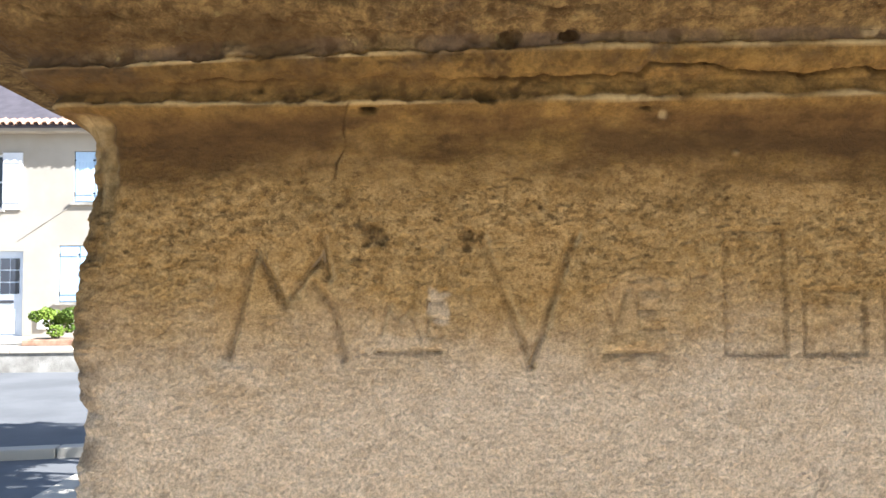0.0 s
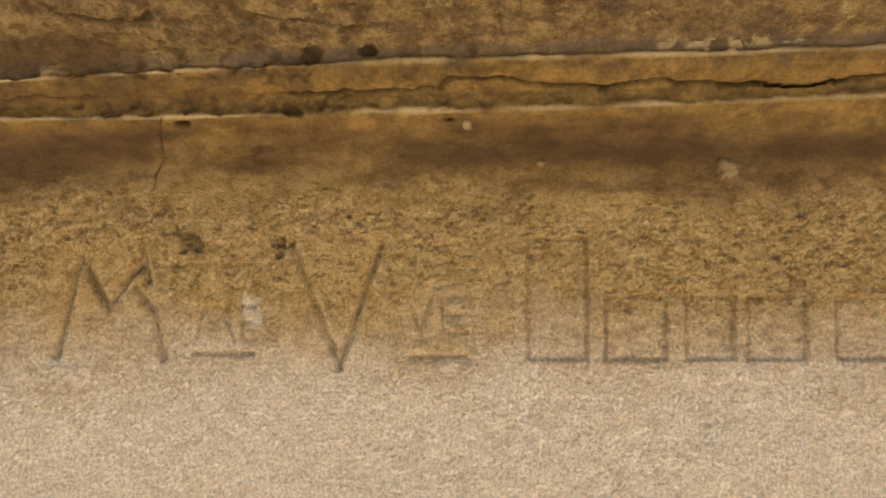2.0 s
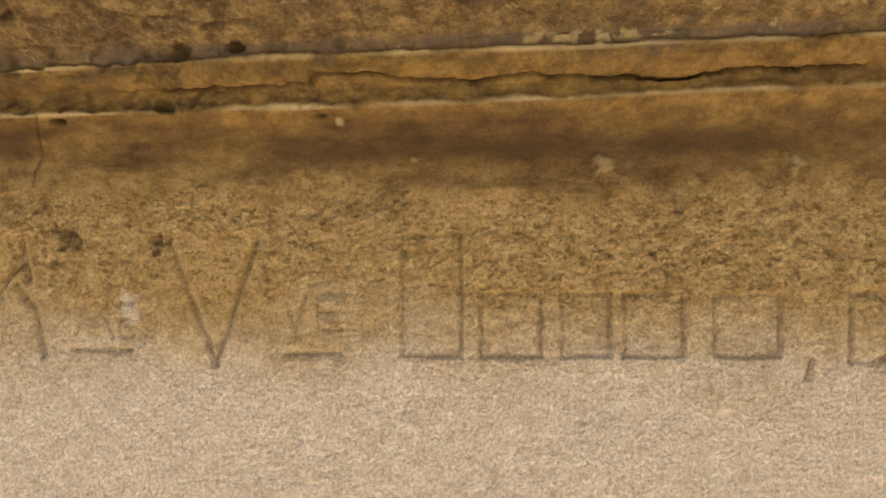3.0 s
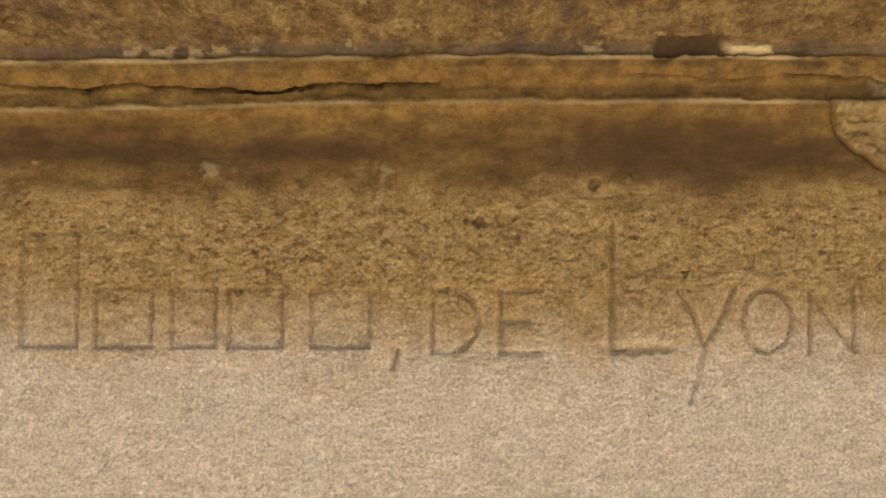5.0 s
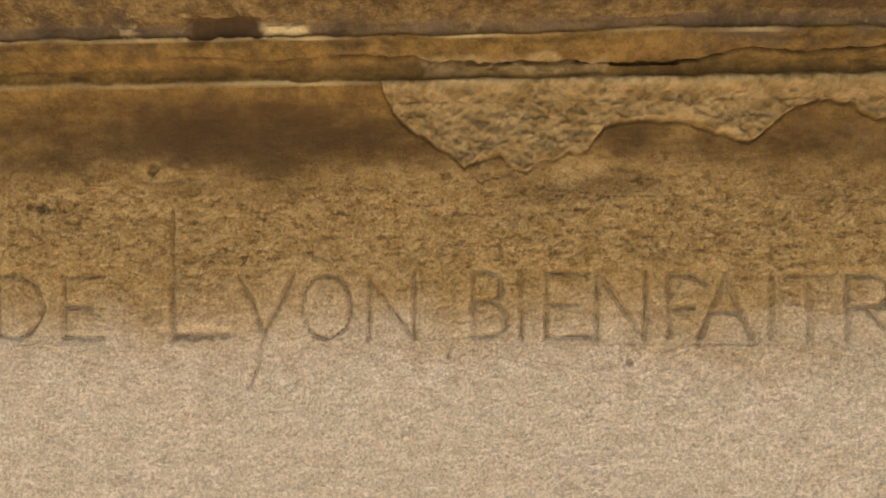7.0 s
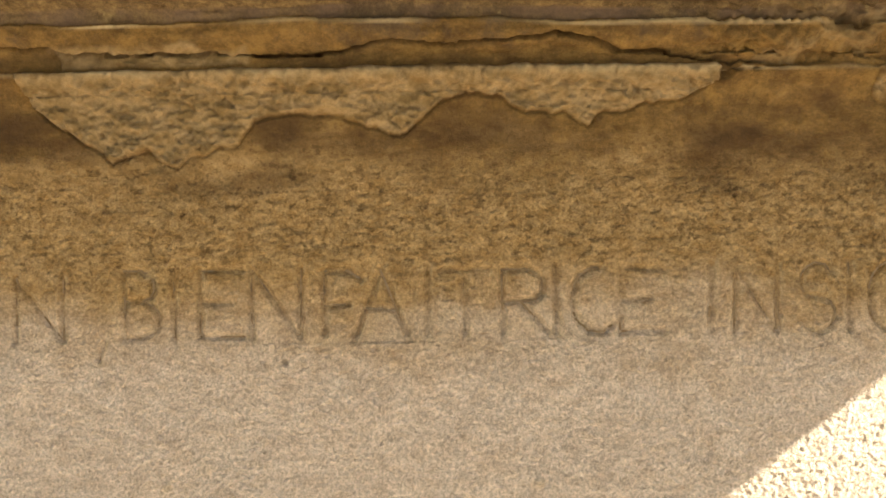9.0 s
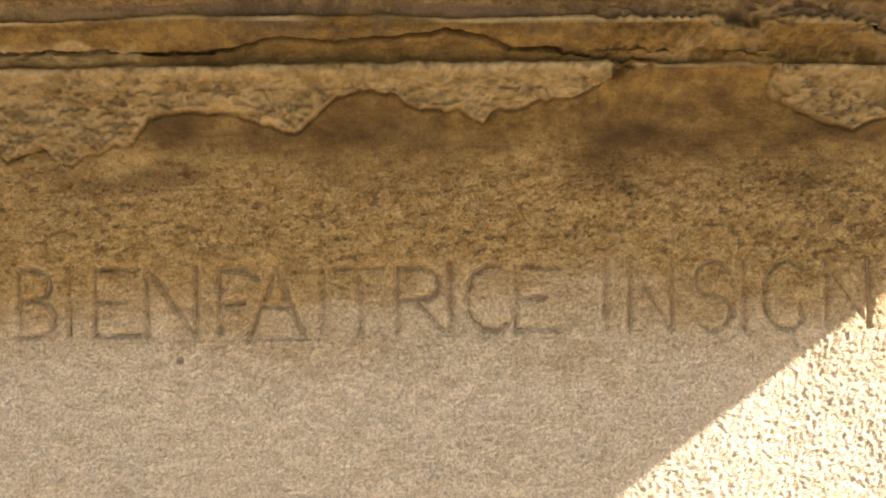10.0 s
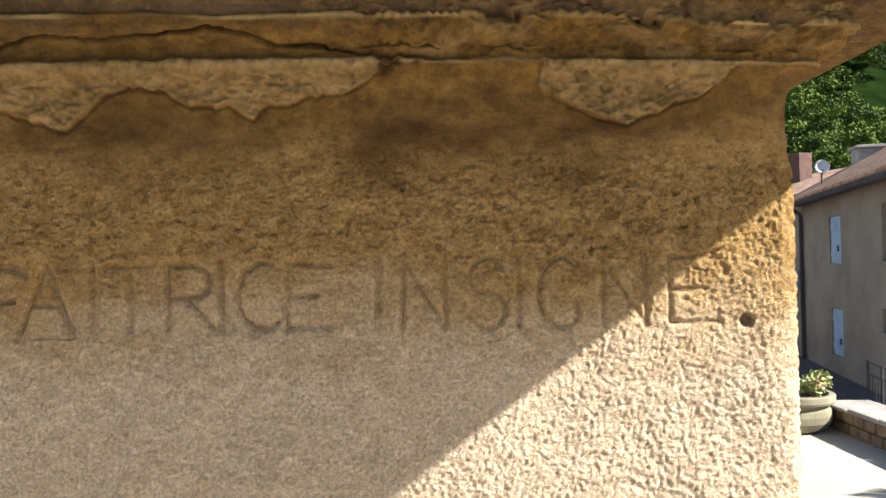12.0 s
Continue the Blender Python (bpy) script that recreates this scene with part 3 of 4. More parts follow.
        bite = 1 - step(d, r * 0.1, r * 0.7)
        h[sl] -= 0.010 * bite
        # their wedge-shaped shadows are painted dark here
        dirt_shade[sl] = np.maximum(dirt_shade[sl], 0.6 * bite)
    # a dark stain and a pale chip on the upper roll, a pale bruise among the letters
    d = np.maximum(np.abs(S - 0.986) / 2.3, np.abs(run - at(1.6515))) + 0.004 * fbm(S, run, 0.02, 3)
    dirt_shade = np.maximum(dirt_shade, 0.75 * (1 - step(d, 0.007, 0.012)))
    h -= 0.003 * (1 - step(d, 0.007, 0.012))
    d = np.maximum(np.abs(S - 1.029) / 4.6, np.abs(run - at(1.6505))) + 0.0012 * fbm(S, run, 0.012, 3)
    worn_lit = np.maximum(worn_lit, 1.0 * (1 - step(d, 0.0034, 0.0046)))
    h += 0.003 * (1 - step(d, 0.003, 0.0046))
    for px, wide in ((0.118, 0.010), (0.556, 0.007), (0.578, 0.010), (0.606, 0.005), (0.905, 0.008)):
        sl = window_at(px, 0.04, 1.64, 1.675)
        d = np.maximum(np.abs(S[sl] - px) / wide, np.abs(run[sl] - at(1.6505)) / 0.005) + 0.5 * fbm(S[sl], run[sl], 0.008, 3, px)
        worn_lit[sl] = np.maximum(worn_lit[sl], 0.4 * (1 - step(d, 0.5, 1.1)))
        h[sl] += 0.003 * (1 - step(d, 0.7, 1.1))
    # pale dab between the wedge-shaped knocks and the hairline
    d = np.hypot(S - 0.416, Z - 1.600) + 0.002 * fbm(S, run, 0.008, 2)
    worn_lit = np.maximum(worn_lit, 0.4 * (1 - step(d, 0.002, 0.005)))
    d = np.hypot(S - 0.2535, (Z - 1.461) * 0.75) + 0.004 * fbm(S, run, 0.008, 2)
    bruise = np.maximum(bruise, 0.8 * (1 - step(d, 0.005, 0.011)))
    d = np.maximum(np.abs(S - 0.236) / 4, np.abs(Z - 1.437)) + 0.003 * fbm(S, run, 0.010, 2)
    bruise = np.maximum(bruise, 0.5 * (1 - step(d, 0.0025, 0.006)))
    # washed stone between the feet of the later letters, and two lime spots low on the face
    washed = step(S + 0.02 * fbm(S, run, 0.03, 3), 1.32, 1.36) * (1 - step(S, 1.57, 1.63)) * (1 - step(Z + 0.007 * fbm(S, run * 0.5, 0.03, 3, 5.0), 1.446, 1.454)) * step(Z, 1.415, 1.432)
    bruise = np.maximum(bruise, 0.30 * washed)
    for px, pz, r in ((1.003, 1.325, 0.009), (1.227, 1.329, 0.009), (1.265, 1.352, 0.004), (1.60, 1.336, 0.004)):
        d = np.hypot(S - px, Z - pz) + 0.6 * r * fbm(S, run, 0.008, 3, px)
        bruise = np.maximum(bruise, 0.45 * (1 - step(d, 0.3 * r, r)))
    h -= 0.002 * (1 - step(d, 0.004, 0.009))
    # pale worn fillet edges, with the lip highlights painted into the same tone
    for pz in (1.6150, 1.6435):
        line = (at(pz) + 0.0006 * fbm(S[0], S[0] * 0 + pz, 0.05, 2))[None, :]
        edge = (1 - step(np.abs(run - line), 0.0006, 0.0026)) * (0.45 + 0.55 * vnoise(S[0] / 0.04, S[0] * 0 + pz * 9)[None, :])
        worn_lit = np.maximum(worn_lit, np.clip(edge, 0, 1) * 0.9)
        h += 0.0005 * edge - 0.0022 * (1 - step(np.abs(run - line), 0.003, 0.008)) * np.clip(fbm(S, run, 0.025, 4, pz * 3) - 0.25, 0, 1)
    # weathered arrises of the block
    # losses per height are set so both outlines fit the camera's view
    left = follow(z, [(1.23, 0.0), (1.345, 0.001), (1.372, 0.007), (1.388, 0.006), (1.405, 0.0), (1.465, -0.001), (1.494, 0.0), (1.502, 0.004), (1.56, 0.006), (1.605, 0.004), (1.612, 0.0)])[:, None]
    right = follow(z, [(1.23, 0.0), (1.36, 0.001), (1.47, 0.002), (1.52, 0.003), (1.55, 0.005), (1.58, 0.008), (1.607, 0.010), (1.613, 0.0)])[:, None]
    for edge_x, loss in ((0.0, left), (W, right)):
        near = np.exp(-(np.minimum(np.abs(S - edge_x), 0.2) / 0.017) ** 2) * (1 - step(level, 1.607, 1.613))
        tame = 1.0 if edge_x == 0 else 0.4
        h -= near * (loss + tame * 0.0035 * np.clip(fbm(run, run * 0 + edge_x + 2, 0.03, 4), -0.5, 1) + tame * 0.0022 * fbm(S, run, 0.010, 3, 5.0))
        # the left arris is toned for its shade along with its dirt
        dirt_shade = np.maximum(dirt_shade, (0.5 if edge_x == 0 else 0.15) * near * np.clip(0.4 + fbm(S, run, 0.02, 4), 0, 1))
    # a knocked-off splay at the top of one arris
    splay = step(0.025 + 0.004 * fbm(run, run * 0 + 5, 0.02, 3) - S, 0, 0.008) * step(S, -0.05, -0.03) * step(level, 1.500, 1.555) * (1 - step(level, 1.600, 1.608))
    h -= splay * (0.0055 + 0.0022 * fbm(S * 1.6, run * 0.6, 0.012, 3, 7.0))
    # broken stone, and the light on the splay, both in this paler tone
    fresh = np.maximum(fresh, splay)
    worn_lit = np.maximum(worn_lit, 0.35 * splay * np.clip(0.6 + fbm(S * 1.6, run * 0.6, 0.012, 3, 17.0), 0, 1))
    stain = np.exp(-(S / 0.03) ** 2) * np.clip(0.35 + fbm(S, run, 0.05, 4, 2.0), 0, 1) * (1 - step(Z, 1.50, 1.56)) * step(Z, 1.36, 1.40)
    dirt_shade = np.maximum(dirt_shade, 0.55 * stain)
    # pale nodules and a lime streak
    for px, pz, r in ((0.927, 1.559, 0.007), (0.606, 1.567, 0.008), (0.746, 1.568, 0.008), (0.94, 1.562, 0.005), (0.47, 1.573, 0.004), (1.20, 1.318, 0.006), (1.48, 1.316, 0.006)):
        sl = window_at(px, 0.03, pz - 0.03, pz + 0.03)
        d = np.hypot(S[sl] - px, Z[sl] - pz) + 0.7 * r * fbm(S[sl], run[sl], 0.008, 3, px)
        worn_lit[sl] = np.maximum(worn_lit[sl], 0.3 * (1 - step(d, 0.2 * r, r)))
        h[sl] += 0.0022 * (1 - step(d, 0.2 * r, r))
    d = np.abs(S - 0.434 - 0.002 * vnoise(Z / 0.02, Z * 0))
    bruise = np.maximum(bruise, 0.5 * (1 - step(d, 0.0006, 0.0032)) * (1 - step(Z, 1.335, 1.365)))
    h = np.clip(h, -0.016, 0.011)
    # lower lips project outwards, soffits downwards
    slope_p, slope_z = np.gradient(p), np.gradient(z)
    ln = np.hypot(slope_p, slope_z) + 1e-9
    out = np.clip(slope_z / ln, 0.15, 1)[:, None]
    down = np.clip(slope_p / ln, -0.6, 1)[:, None]
    V = np.stack([X + NX * h * out, Y + NY * h * out, Z - h * down], -1)

    def sheet(name, r0, r1, parent, label):
        n = r1 - r0
        me = bpy.data.meshes.new(name)
        i = (np.arange(n - 1)[:, None] * ncol + np.arange(ncol - 1)[None, :]).reshape(-1)
        quads = np.stack([i, i + 1, i + 1 + ncol, i + ncol], 1).astype(np.int32)
        me.vertices.add(n * ncol)
        me.vertices.foreach_set("co", V[r0:r1].reshape(-1).astype(np.float32))
        me.loops.add(quads.size)
        me.loops.foreach_set("vertex_index", quads.reshape(-1))
        me.polygons.add(len(quads))
        me.polygons.foreach_set("loop_start", np.arange(0, quads.size, 4, dtype=np.int32))
        me.update(calc_edges=True)
        for key, values in (("fresh", fresh), ("worn_lit", worn_lit), ("dirt_shade", dirt_shade), ("bruise", bruise), ("level", level)):
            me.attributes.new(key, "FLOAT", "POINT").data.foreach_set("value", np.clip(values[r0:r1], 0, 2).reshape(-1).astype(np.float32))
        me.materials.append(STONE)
        me.shade_smooth()
        ob = new(name, me)
        ob.parent = parent
        return tagged(ob, label)

    split = int(np.argmax(z >= FACE_TOP - 1e-6))
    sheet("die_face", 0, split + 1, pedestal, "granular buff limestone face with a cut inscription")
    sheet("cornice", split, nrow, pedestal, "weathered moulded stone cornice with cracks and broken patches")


pedestal = thing("stone_pedestal", (0, 0, 0), "weathered buff limestone pedestal with moulded cornice and cut inscription", "monument")
build_front()
part("body", boxed(0.004, W - 0.004, 0.02, DEEP, 0.0, 1.24), STONE, pedestal)
# unseen ledge, added so its sunlit top bounces light up the face
part("bounce_ledge", boxed(-0.28, W + 0.28, -0.30, DEEP + 0.1, 0.0, 0.62, bevel=0.02), STONE, pedestal)
part("lower_die", boxed(0, W, 0, 0.03, 0.62, 1.236), STONE, pedestal)
part("back", boxed(0.004, W - 0.004, DEEP - 0.02, DEEP + 0.002, 1.24, 1.60), STONE, pedestal)
part("cap", boxed(-0.278, W + 0.278, -0.278, DEEP + 0.28, 1.808, 1.87, bevel=0.01), STONE, pedestal)

# a darker lining sheet in each cut letter, for settled dirt and shade
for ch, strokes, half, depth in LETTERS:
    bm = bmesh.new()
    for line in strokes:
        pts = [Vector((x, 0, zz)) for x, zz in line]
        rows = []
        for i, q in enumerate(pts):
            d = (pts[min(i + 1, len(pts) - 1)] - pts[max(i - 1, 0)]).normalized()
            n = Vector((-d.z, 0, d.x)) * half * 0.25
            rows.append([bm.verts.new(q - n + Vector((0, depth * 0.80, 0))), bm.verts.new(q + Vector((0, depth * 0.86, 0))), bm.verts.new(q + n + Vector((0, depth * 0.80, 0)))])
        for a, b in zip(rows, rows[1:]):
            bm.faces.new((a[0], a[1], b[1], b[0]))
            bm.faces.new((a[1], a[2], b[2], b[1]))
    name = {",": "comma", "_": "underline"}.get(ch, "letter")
    part(name, bm, GROOVE, pedestal, f"incised capital {ch} with a dirty, shade-darkened groove" if name == "letter" else "")
for x0, x1, z1 in BARS:
    part("bar", boxed(x0 + 0.004, x1 - 0.004, 0.0050, 0.0075, BASE + 0.004, z1 - 0.004), STONE, pedestal, "plain sunken bar cut in the face")

# ---- ground, road and terrace ----
bm = bmesh.new()
xs = [-600, -120, -40, -20, -12, -8, -5, -3, 0, 3, 5.30, 5.36, 6.2, 8, 12, 20, 40, 120, 600]
ys = [-600, -120, -30, -10, -3, 0, 3, 6, 9, 12, 14, 20, 30, 60, 120, 600]


def ground_height(x, y):
    low = -1.15 if x > 5.33 else 0.0
    if x > 20:
        low += 0.18 * (min(x, 60) - 20)
    return low + (0.2 * max(0, min(y, 90) - 30) if y > 30 else 0)


grid = [[bm.verts.new((x, y, ground_height(x, y))) for x in xs] for y in ys]
for a, b in zip(grid, grid[1:]):
    for i in range(len(xs) - 1):
        bm.faces.new((a[i], a[i + 1], b[i + 1], b[i]))
tagged(part("ground", bm, ASPHALT), "worn grey asphalt street and square", "ground", kind="structure")

bm = bmesh.new()
for i in range(3):
    for j in range(4):
        x0, y0 = -2.5 + i * 2.6, -4.0 + j * 2.7
        box(bm, x0 + 0.003, x0 + 2.597, y0 + 0.003, y0 + 2.697, -0.02, 0.012 + 0.001 * math.sin(i * 3.1 + j * 1.7))
tagged(part("pavement", bm, PAVING), "pale stone paving of the terrace", "pavement", kind="structure")

# kerb between the terrace and the street
kerb = thing("kerb", (-5.6, 5.55, 0), "pale worn stone kerb beside the street", "kerb", kind="structure", rz=9)
for i in range(5):
    part("kerb_stone", boxed(i * 0.9 + 0.006, i * 0.9 + 0.894, 0, 0.16, -0.05, 0.09, bevel=0.012), PAVING, kerb)

bollard = thing("bollard", (-3.22, 5.45, 0), "slim grey-blue painted metal bollard beside the kerb", "bollard")
part("post", tube(bmesh.new(), (0, 0, 0), (0, 0, 0.66), 0.045, seg=20), GREYBLUE, bollard, smooth=False)
part("cap", lathe([(0.05, 0.655), (0.052, 0.68), (0.035, 0.71), (0.004, 0.72)], 20), GREYBLUE, bollard)

# ---- terrace wall of the cream house ----
low = thing("garden_wall", (-16, 12.45, 0), "low rendered garden wall with a pale coping", "wall")
part("wall_body", boxed(0, 13, 0, 0.3, -0.05, 0.33), LOWSTONE, low)
for i in range(10):
    part("coping", boxed(i * 1.3 + 0.004, i * 1.3 + 1.296, -0.03, 0.33, 0.33, 0.39, bevel=0.008), PAVING, low)
tagged(part("terrace", boxed(-16, -3, 12.75, 18.6, -0.05, 0.12), PAVING), "sunlit pale terrace in front of the house", "terrace", kind="structure")


def wall_with_openings(width, z0, z1, thick, holes):
    """A wall with its front in y = 0, cut by holes (x0, x1, z0, z1)."""
    bm = bmesh.new()
    xs = sorted({0, width, *(h[0] for h in holes), *(h[1] for h in holes)})
    zs = sorted({z0, z1, *(h[2] for h in holes), *(h[3] for h in holes)})
    for a, b in zip(xs, xs[1:]):
        run = None
        for c, d in zip(zs, zs[1:]):
            inside = any(h[0] <= (a + b) / 2 <= h[1] and h[2] <= (c + d) / 2 <= h[3] for h in holes)
            if not inside:
                run = (run[0], d) if run else (c, d)
            if inside or d == zs[-1]:
                if run:
                    box(bm, a, b, 0, thick, *run)
                run = None
    bmesh.ops.remove_doubles(bm, verts=bm.verts, dist=0.0005)
    return bm


def shutter(x0, x1, z0, z1, y, material, parent):
    s = part("shutter", boxed(x0, x1, y - 0.035, y, z0, z1, bevel=0.004), material, parent, "painted plank shutter")
    n = 5
    for i in range(n):
        a = x0 + 0.02 + (x1 - x0 - 0.04) * i / n
        part("plank", boxed(a + 0.004, a + (x1 - x0 - 0.04) / n - 0.004, y - 0.043, y - 0.034, z0 + 0.02, z1 - 0.02), material, s)
    for zz in (z0 + 0.18, z1 - 0.26):
        part("batten", boxed(x0 + 0.03, x1 - 0.03, y - 0.062, y - 0.042, zz, zz + 0.09, bevel=0.004), material, s)
    for zz in (z0 + 0.22, z1 - 0.22):
        part("hinge", boxed(x0 - 0.05, x0 + 0.05, y - 0.05, y - 0.005, zz - 0.025, zz + 0.025), DARKMETAL, s)
    return s


def window(x0, x1, z0, z1, parent, sill=True):
    w = part("window", boxed(x0, x1, 0.16, 0.18, z0, z1), GLASS, parent, "dark glazed window")
    bm = bmesh.new()
    for a, b, c, d in ((x0, x0 + 0.06, z0, z1), (x1 - 0.06, x1, z0, z1), ((x0 + x1) / 2 - 0.04, (x0 + x1) / 2 + 0.04, z0, z1), (x0, x1, z0, z0 + 0.07), (x0, x1, z1 - 0.06, z1), (x0, x1, (z0 + z1) / 2 - 0.02, (z0 + z1) / 2 + 0.02)):
        box(bm, a, b, 0.12, 0.165, c, d)
    part("window_frame", bm, WHITE, w)
    if sill:
        part("sill", boxed(x0 - 0.08, x1 + 0.08, -0.07, 0.16, z0 - 0.07, z0, bevel=0.006), LOWSTONE, w)
    return w


# ---- the cream house across the street ----
cream = thing("cream_house", (-16.0, 18.5, 0.12), "two-storey cream rendered house with pale blue shutters", "house")
holes = [(4.48, 5.50, 3.33, 4.76), (7.30, 8.30, 3.50, 4.82), (6.95, 7.95, 0.95, 2.40), (5.05, 6.05, 0.02, 2.27), (1.2, 2.2, 3.33, 4.76)]
part("wall", wall_with_openings(13, 0, 5.28, 0.4, holes), CREAM, cream)
part("side_wall", boxed(0, 0.4, 0.4, 9, 0, 5.28), CREAM, cream)
part("side_wall", boxed(12.6, 13, 0.4, 9, 0, 5.28), CREAM, cream)
for h in (holes[0], holes[4]):
    window(*h, cream)
shutter(5.51, 6.01, 3.31, 4.78, -0.015, WHITE, cream)
shutter(3.97, 4.47, 3.31, 4.78, -0.015, WHITE, cream)
shutter(2.21, 2.71, 3.31, 4.78, -0.015, WHITE, cream)
shutter(0.69, 1.19, 3.31, 4.78, -0.015, WHITE, cream)
w = window(*holes[1], cream)
s = shutter(7.31, 7.80, 3.52, 4.81, 0.06, BLUE, cream)
part("latch", boxed(7.42, 7.58, 0.012, 0.02, 3.62, 3.86), GREYBLUE, s)
shutter(7.81, 8.29, 3.52, 4.81, 0.06, BLUE, cream)
w = window(*holes[2], cream)
shutter(6.96, 7.45, 0.97, 2.39, 0.06, BLUE, cream)
shutter(7.46, 7.94, 0.97, 2.39, 0.06, BLUE, cream)
door = part("door", boxed(5.11, 5.99, 0.10, 0.15, 0.04, 2.22), DOORPAINT, cream, "pale grey-blue half-glazed front door")
bm = bmesh.new()
for a, b, c, d in ((5.05, 5.12, 0.02, 2.27), (5.98, 6.05, 0.02, 2.27), (5.12, 5.98, 2.20, 2.27)):
    box(bm, a, b, 0.06, 0.16, c, d)
part("door_frame", bm, DOORPAINT, door)
for i in range(3):
    for j in range(3):
        part("pane", boxed(5.20 + i * 0.245, 5.42 + i * 0.245, 0.085, 0.104, 1.18 + j * 0.31, 1.46 + j * 0.31), GLASS, door)
part("panel", boxed(5.26, 5.84, 0.08, 0.102, 0.16, 0.78, bevel=0.01), DOORPAINT, door)
part("letter_box", boxed(5.44, 5.78, 0.075, 0.102, 0.94, 1.02, bevel=0.005), DARKMETAL, door)
part("door_handle", tube(bmesh.new(), (5.17, 0.06, 1.02), (5.17, 0.06, 1.16), 0.012), DARKMETAL, door)
part("step", boxed(4.7, 6.3, -0.8, 0.0, -0.02, 0.1, bevel=0.01), PAVING, cream)
bm = bmesh.new()
tube(bm, (5.95, -0.015, 2.55), (7.25, -0.015, 3.42), 0.012, seg=6)
part("cable", bm, LOWSTONE, cream)
part("meter_box", boxed(6.45, 6.72, -0.06, 0.0, 0.28, 0.68, bevel=0.01), WHITE, cream)
part("eave", boxed(-0.2, 13.2, -0.36, 0.1, 5.28, 5.36), CREAM, cream)
bm = bmesh.new()
v = [bm.verts.new(c) for c in ((-0.3, -0.42, 5.40), (13.3, -0.42, 5.40), (13.3, 5.0, 8.4), (-0.3, 5.0, 8.4), (-0.3, -0.42, 5.34), (13.3, -0.42, 5.34), (13.3, 5.0, 8.3), (-0.3, 5.0, 8.3), (13.3, 9.6, 5.4), (-0.3, 9.6, 5.4))]
for q in ((0, 1, 2, 3), (4, 7, 6, 5), (0, 4, 5, 1), (3, 2, 8, 9), (0, 3, 7, 4), (1, 5, 6, 2)):
    bm.faces.new([v[i] for i in q])
MAUVE = plain("old_grey_tile", (0.05, 0.041, 0.045), (0.075, 0.062, 0.068), 3, 0.85, 0.01)
roof = part("roof", bm, MAUVE, cream, "low-pitched roof of old clay tiles")


def half_tile():
    bm = bmesh.new()
    n, r = 8, 0.085
    rows = []
    for y, rr in ((-0.10, r), (0.42, r * 0.8)):
        rows.append([[bm.verts.new((q * math.cos(math.pi * i / n), y, 0.02 + q * math.sin(math.pi * i / n) + (y + 0.1) * 0.43)) for i in range(n + 1)] for q in (rr, rr - 0.016)])
    for k in (0, 1):
        for i in range(n):
            f = (rows[0][k][i], rows[0][k][i + 1], rows[1][k][i + 1], rows[1][k][i])
            bm.faces.new(f if k else f[::-1])
    for i in range(n):
        bm.faces.new((rows[0][0][i], rows[0][0][i + 1], rows[0][1][i + 1], rows[0][1][i]))
    return bm


first = part("tile", half_tile(), TILE, roof)
first.location = (0.0, -0.40, 5.39)
for i in range(1, 64):
    t = new("tile", first.data)
    t.parent = roof
    t.location = (0.205 * i, -0.40 + 0.01 * math.sin(i * 2.3), 5.39 + 0.006 * math.sin(i * 1.7))

rng = np.random.default_rng(21)


def shrub(name, at, label, radius, count, leaf, material, rise=0.75):
    s = thing(name, at, label, "plant")
    cs = [(rng.normal() * radius * 0.45, rng.normal() * radius * 0.35, radius * rise * rng.uniform(0.4, 1.2)) for _ in range(9)]
    bm = bmesh.new()
    for c in cs:
        tube(bm, (c[0] * 0.15, c[1] * 0.15, 0), c, 0.012, 0.005, 6)
    part("stems", bm, BARK, s)
    part("foliage", leaves(clump_points(cs, radius * 0.45, count, rng), leaf, rng), material, s)
    return s


shrub("garden_shrub", (-8.35, 17.0, 0.24), "bushy green shrub beside the house wall", 0.42, 190, 0.045, LEAF, 1.25)
bed = thing("planter_bed", (-9.0, 16.7, 0.12), "low terracotta planting bed under the window", "planter")
part("rim", boxed(0, 2.2, 0, 0.7, 0, 0.14, bevel=0.02), TILE, bed)
part("soil", boxed(0.06, 2.14, 0.06, 0.64, 0.14, 0.146), EARTH, bed)

# ---- unseen trees, added to throw the shade on street and terrace ----


def tree(name, at, height, crown, count, label, material=LEAF):
    t = thing(name, at, label, "tree", "trees round the square")
    bm = bmesh.new()
    fork = height * 0.45
    tube(bm, (0, 0, -0.1), (0.08, 0.05, fork), 0.16 * height / 5, 0.10 * height / 5, 10)
    cs = []
    for i in range(22):
        a, e = rng.uniform(0, 2 * math.pi), rng.uniform(0.0, 1.0)
        r = crown * math.sqrt(rng.uniform(0.1, 1)) * (1 - 0.5 * e)
        cs.append((r * math.cos(a), r * math.sin(a), fork + 0.25 * crown + e * (height - fork - 0.3 * crown)))
    for c in cs[:14]:
        tube(bm, (0.08, 0.05, fork * 0.95), c, 0.05 * height / 5, 0.012, 6)
    part("trunk", bm, BARK, t)
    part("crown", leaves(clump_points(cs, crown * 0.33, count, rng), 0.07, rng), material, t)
    return t


tree("shade_tree", (1.5, 4.1, 0), 4.9, 1.9, 420, "unseen broad-leaved tree added to shade the street")
tree("shade_tree", (8.6, 2.6, -1.15), 4.1, 1.1, 220, "unseen small broad-leaved tree added to shade the terrace")

# ---- planter and low wall on the terrace ----
urn = thing("planter", (4.60, 5.95, 0.012), "round cast-stone planter with a rolled rim", "planter")
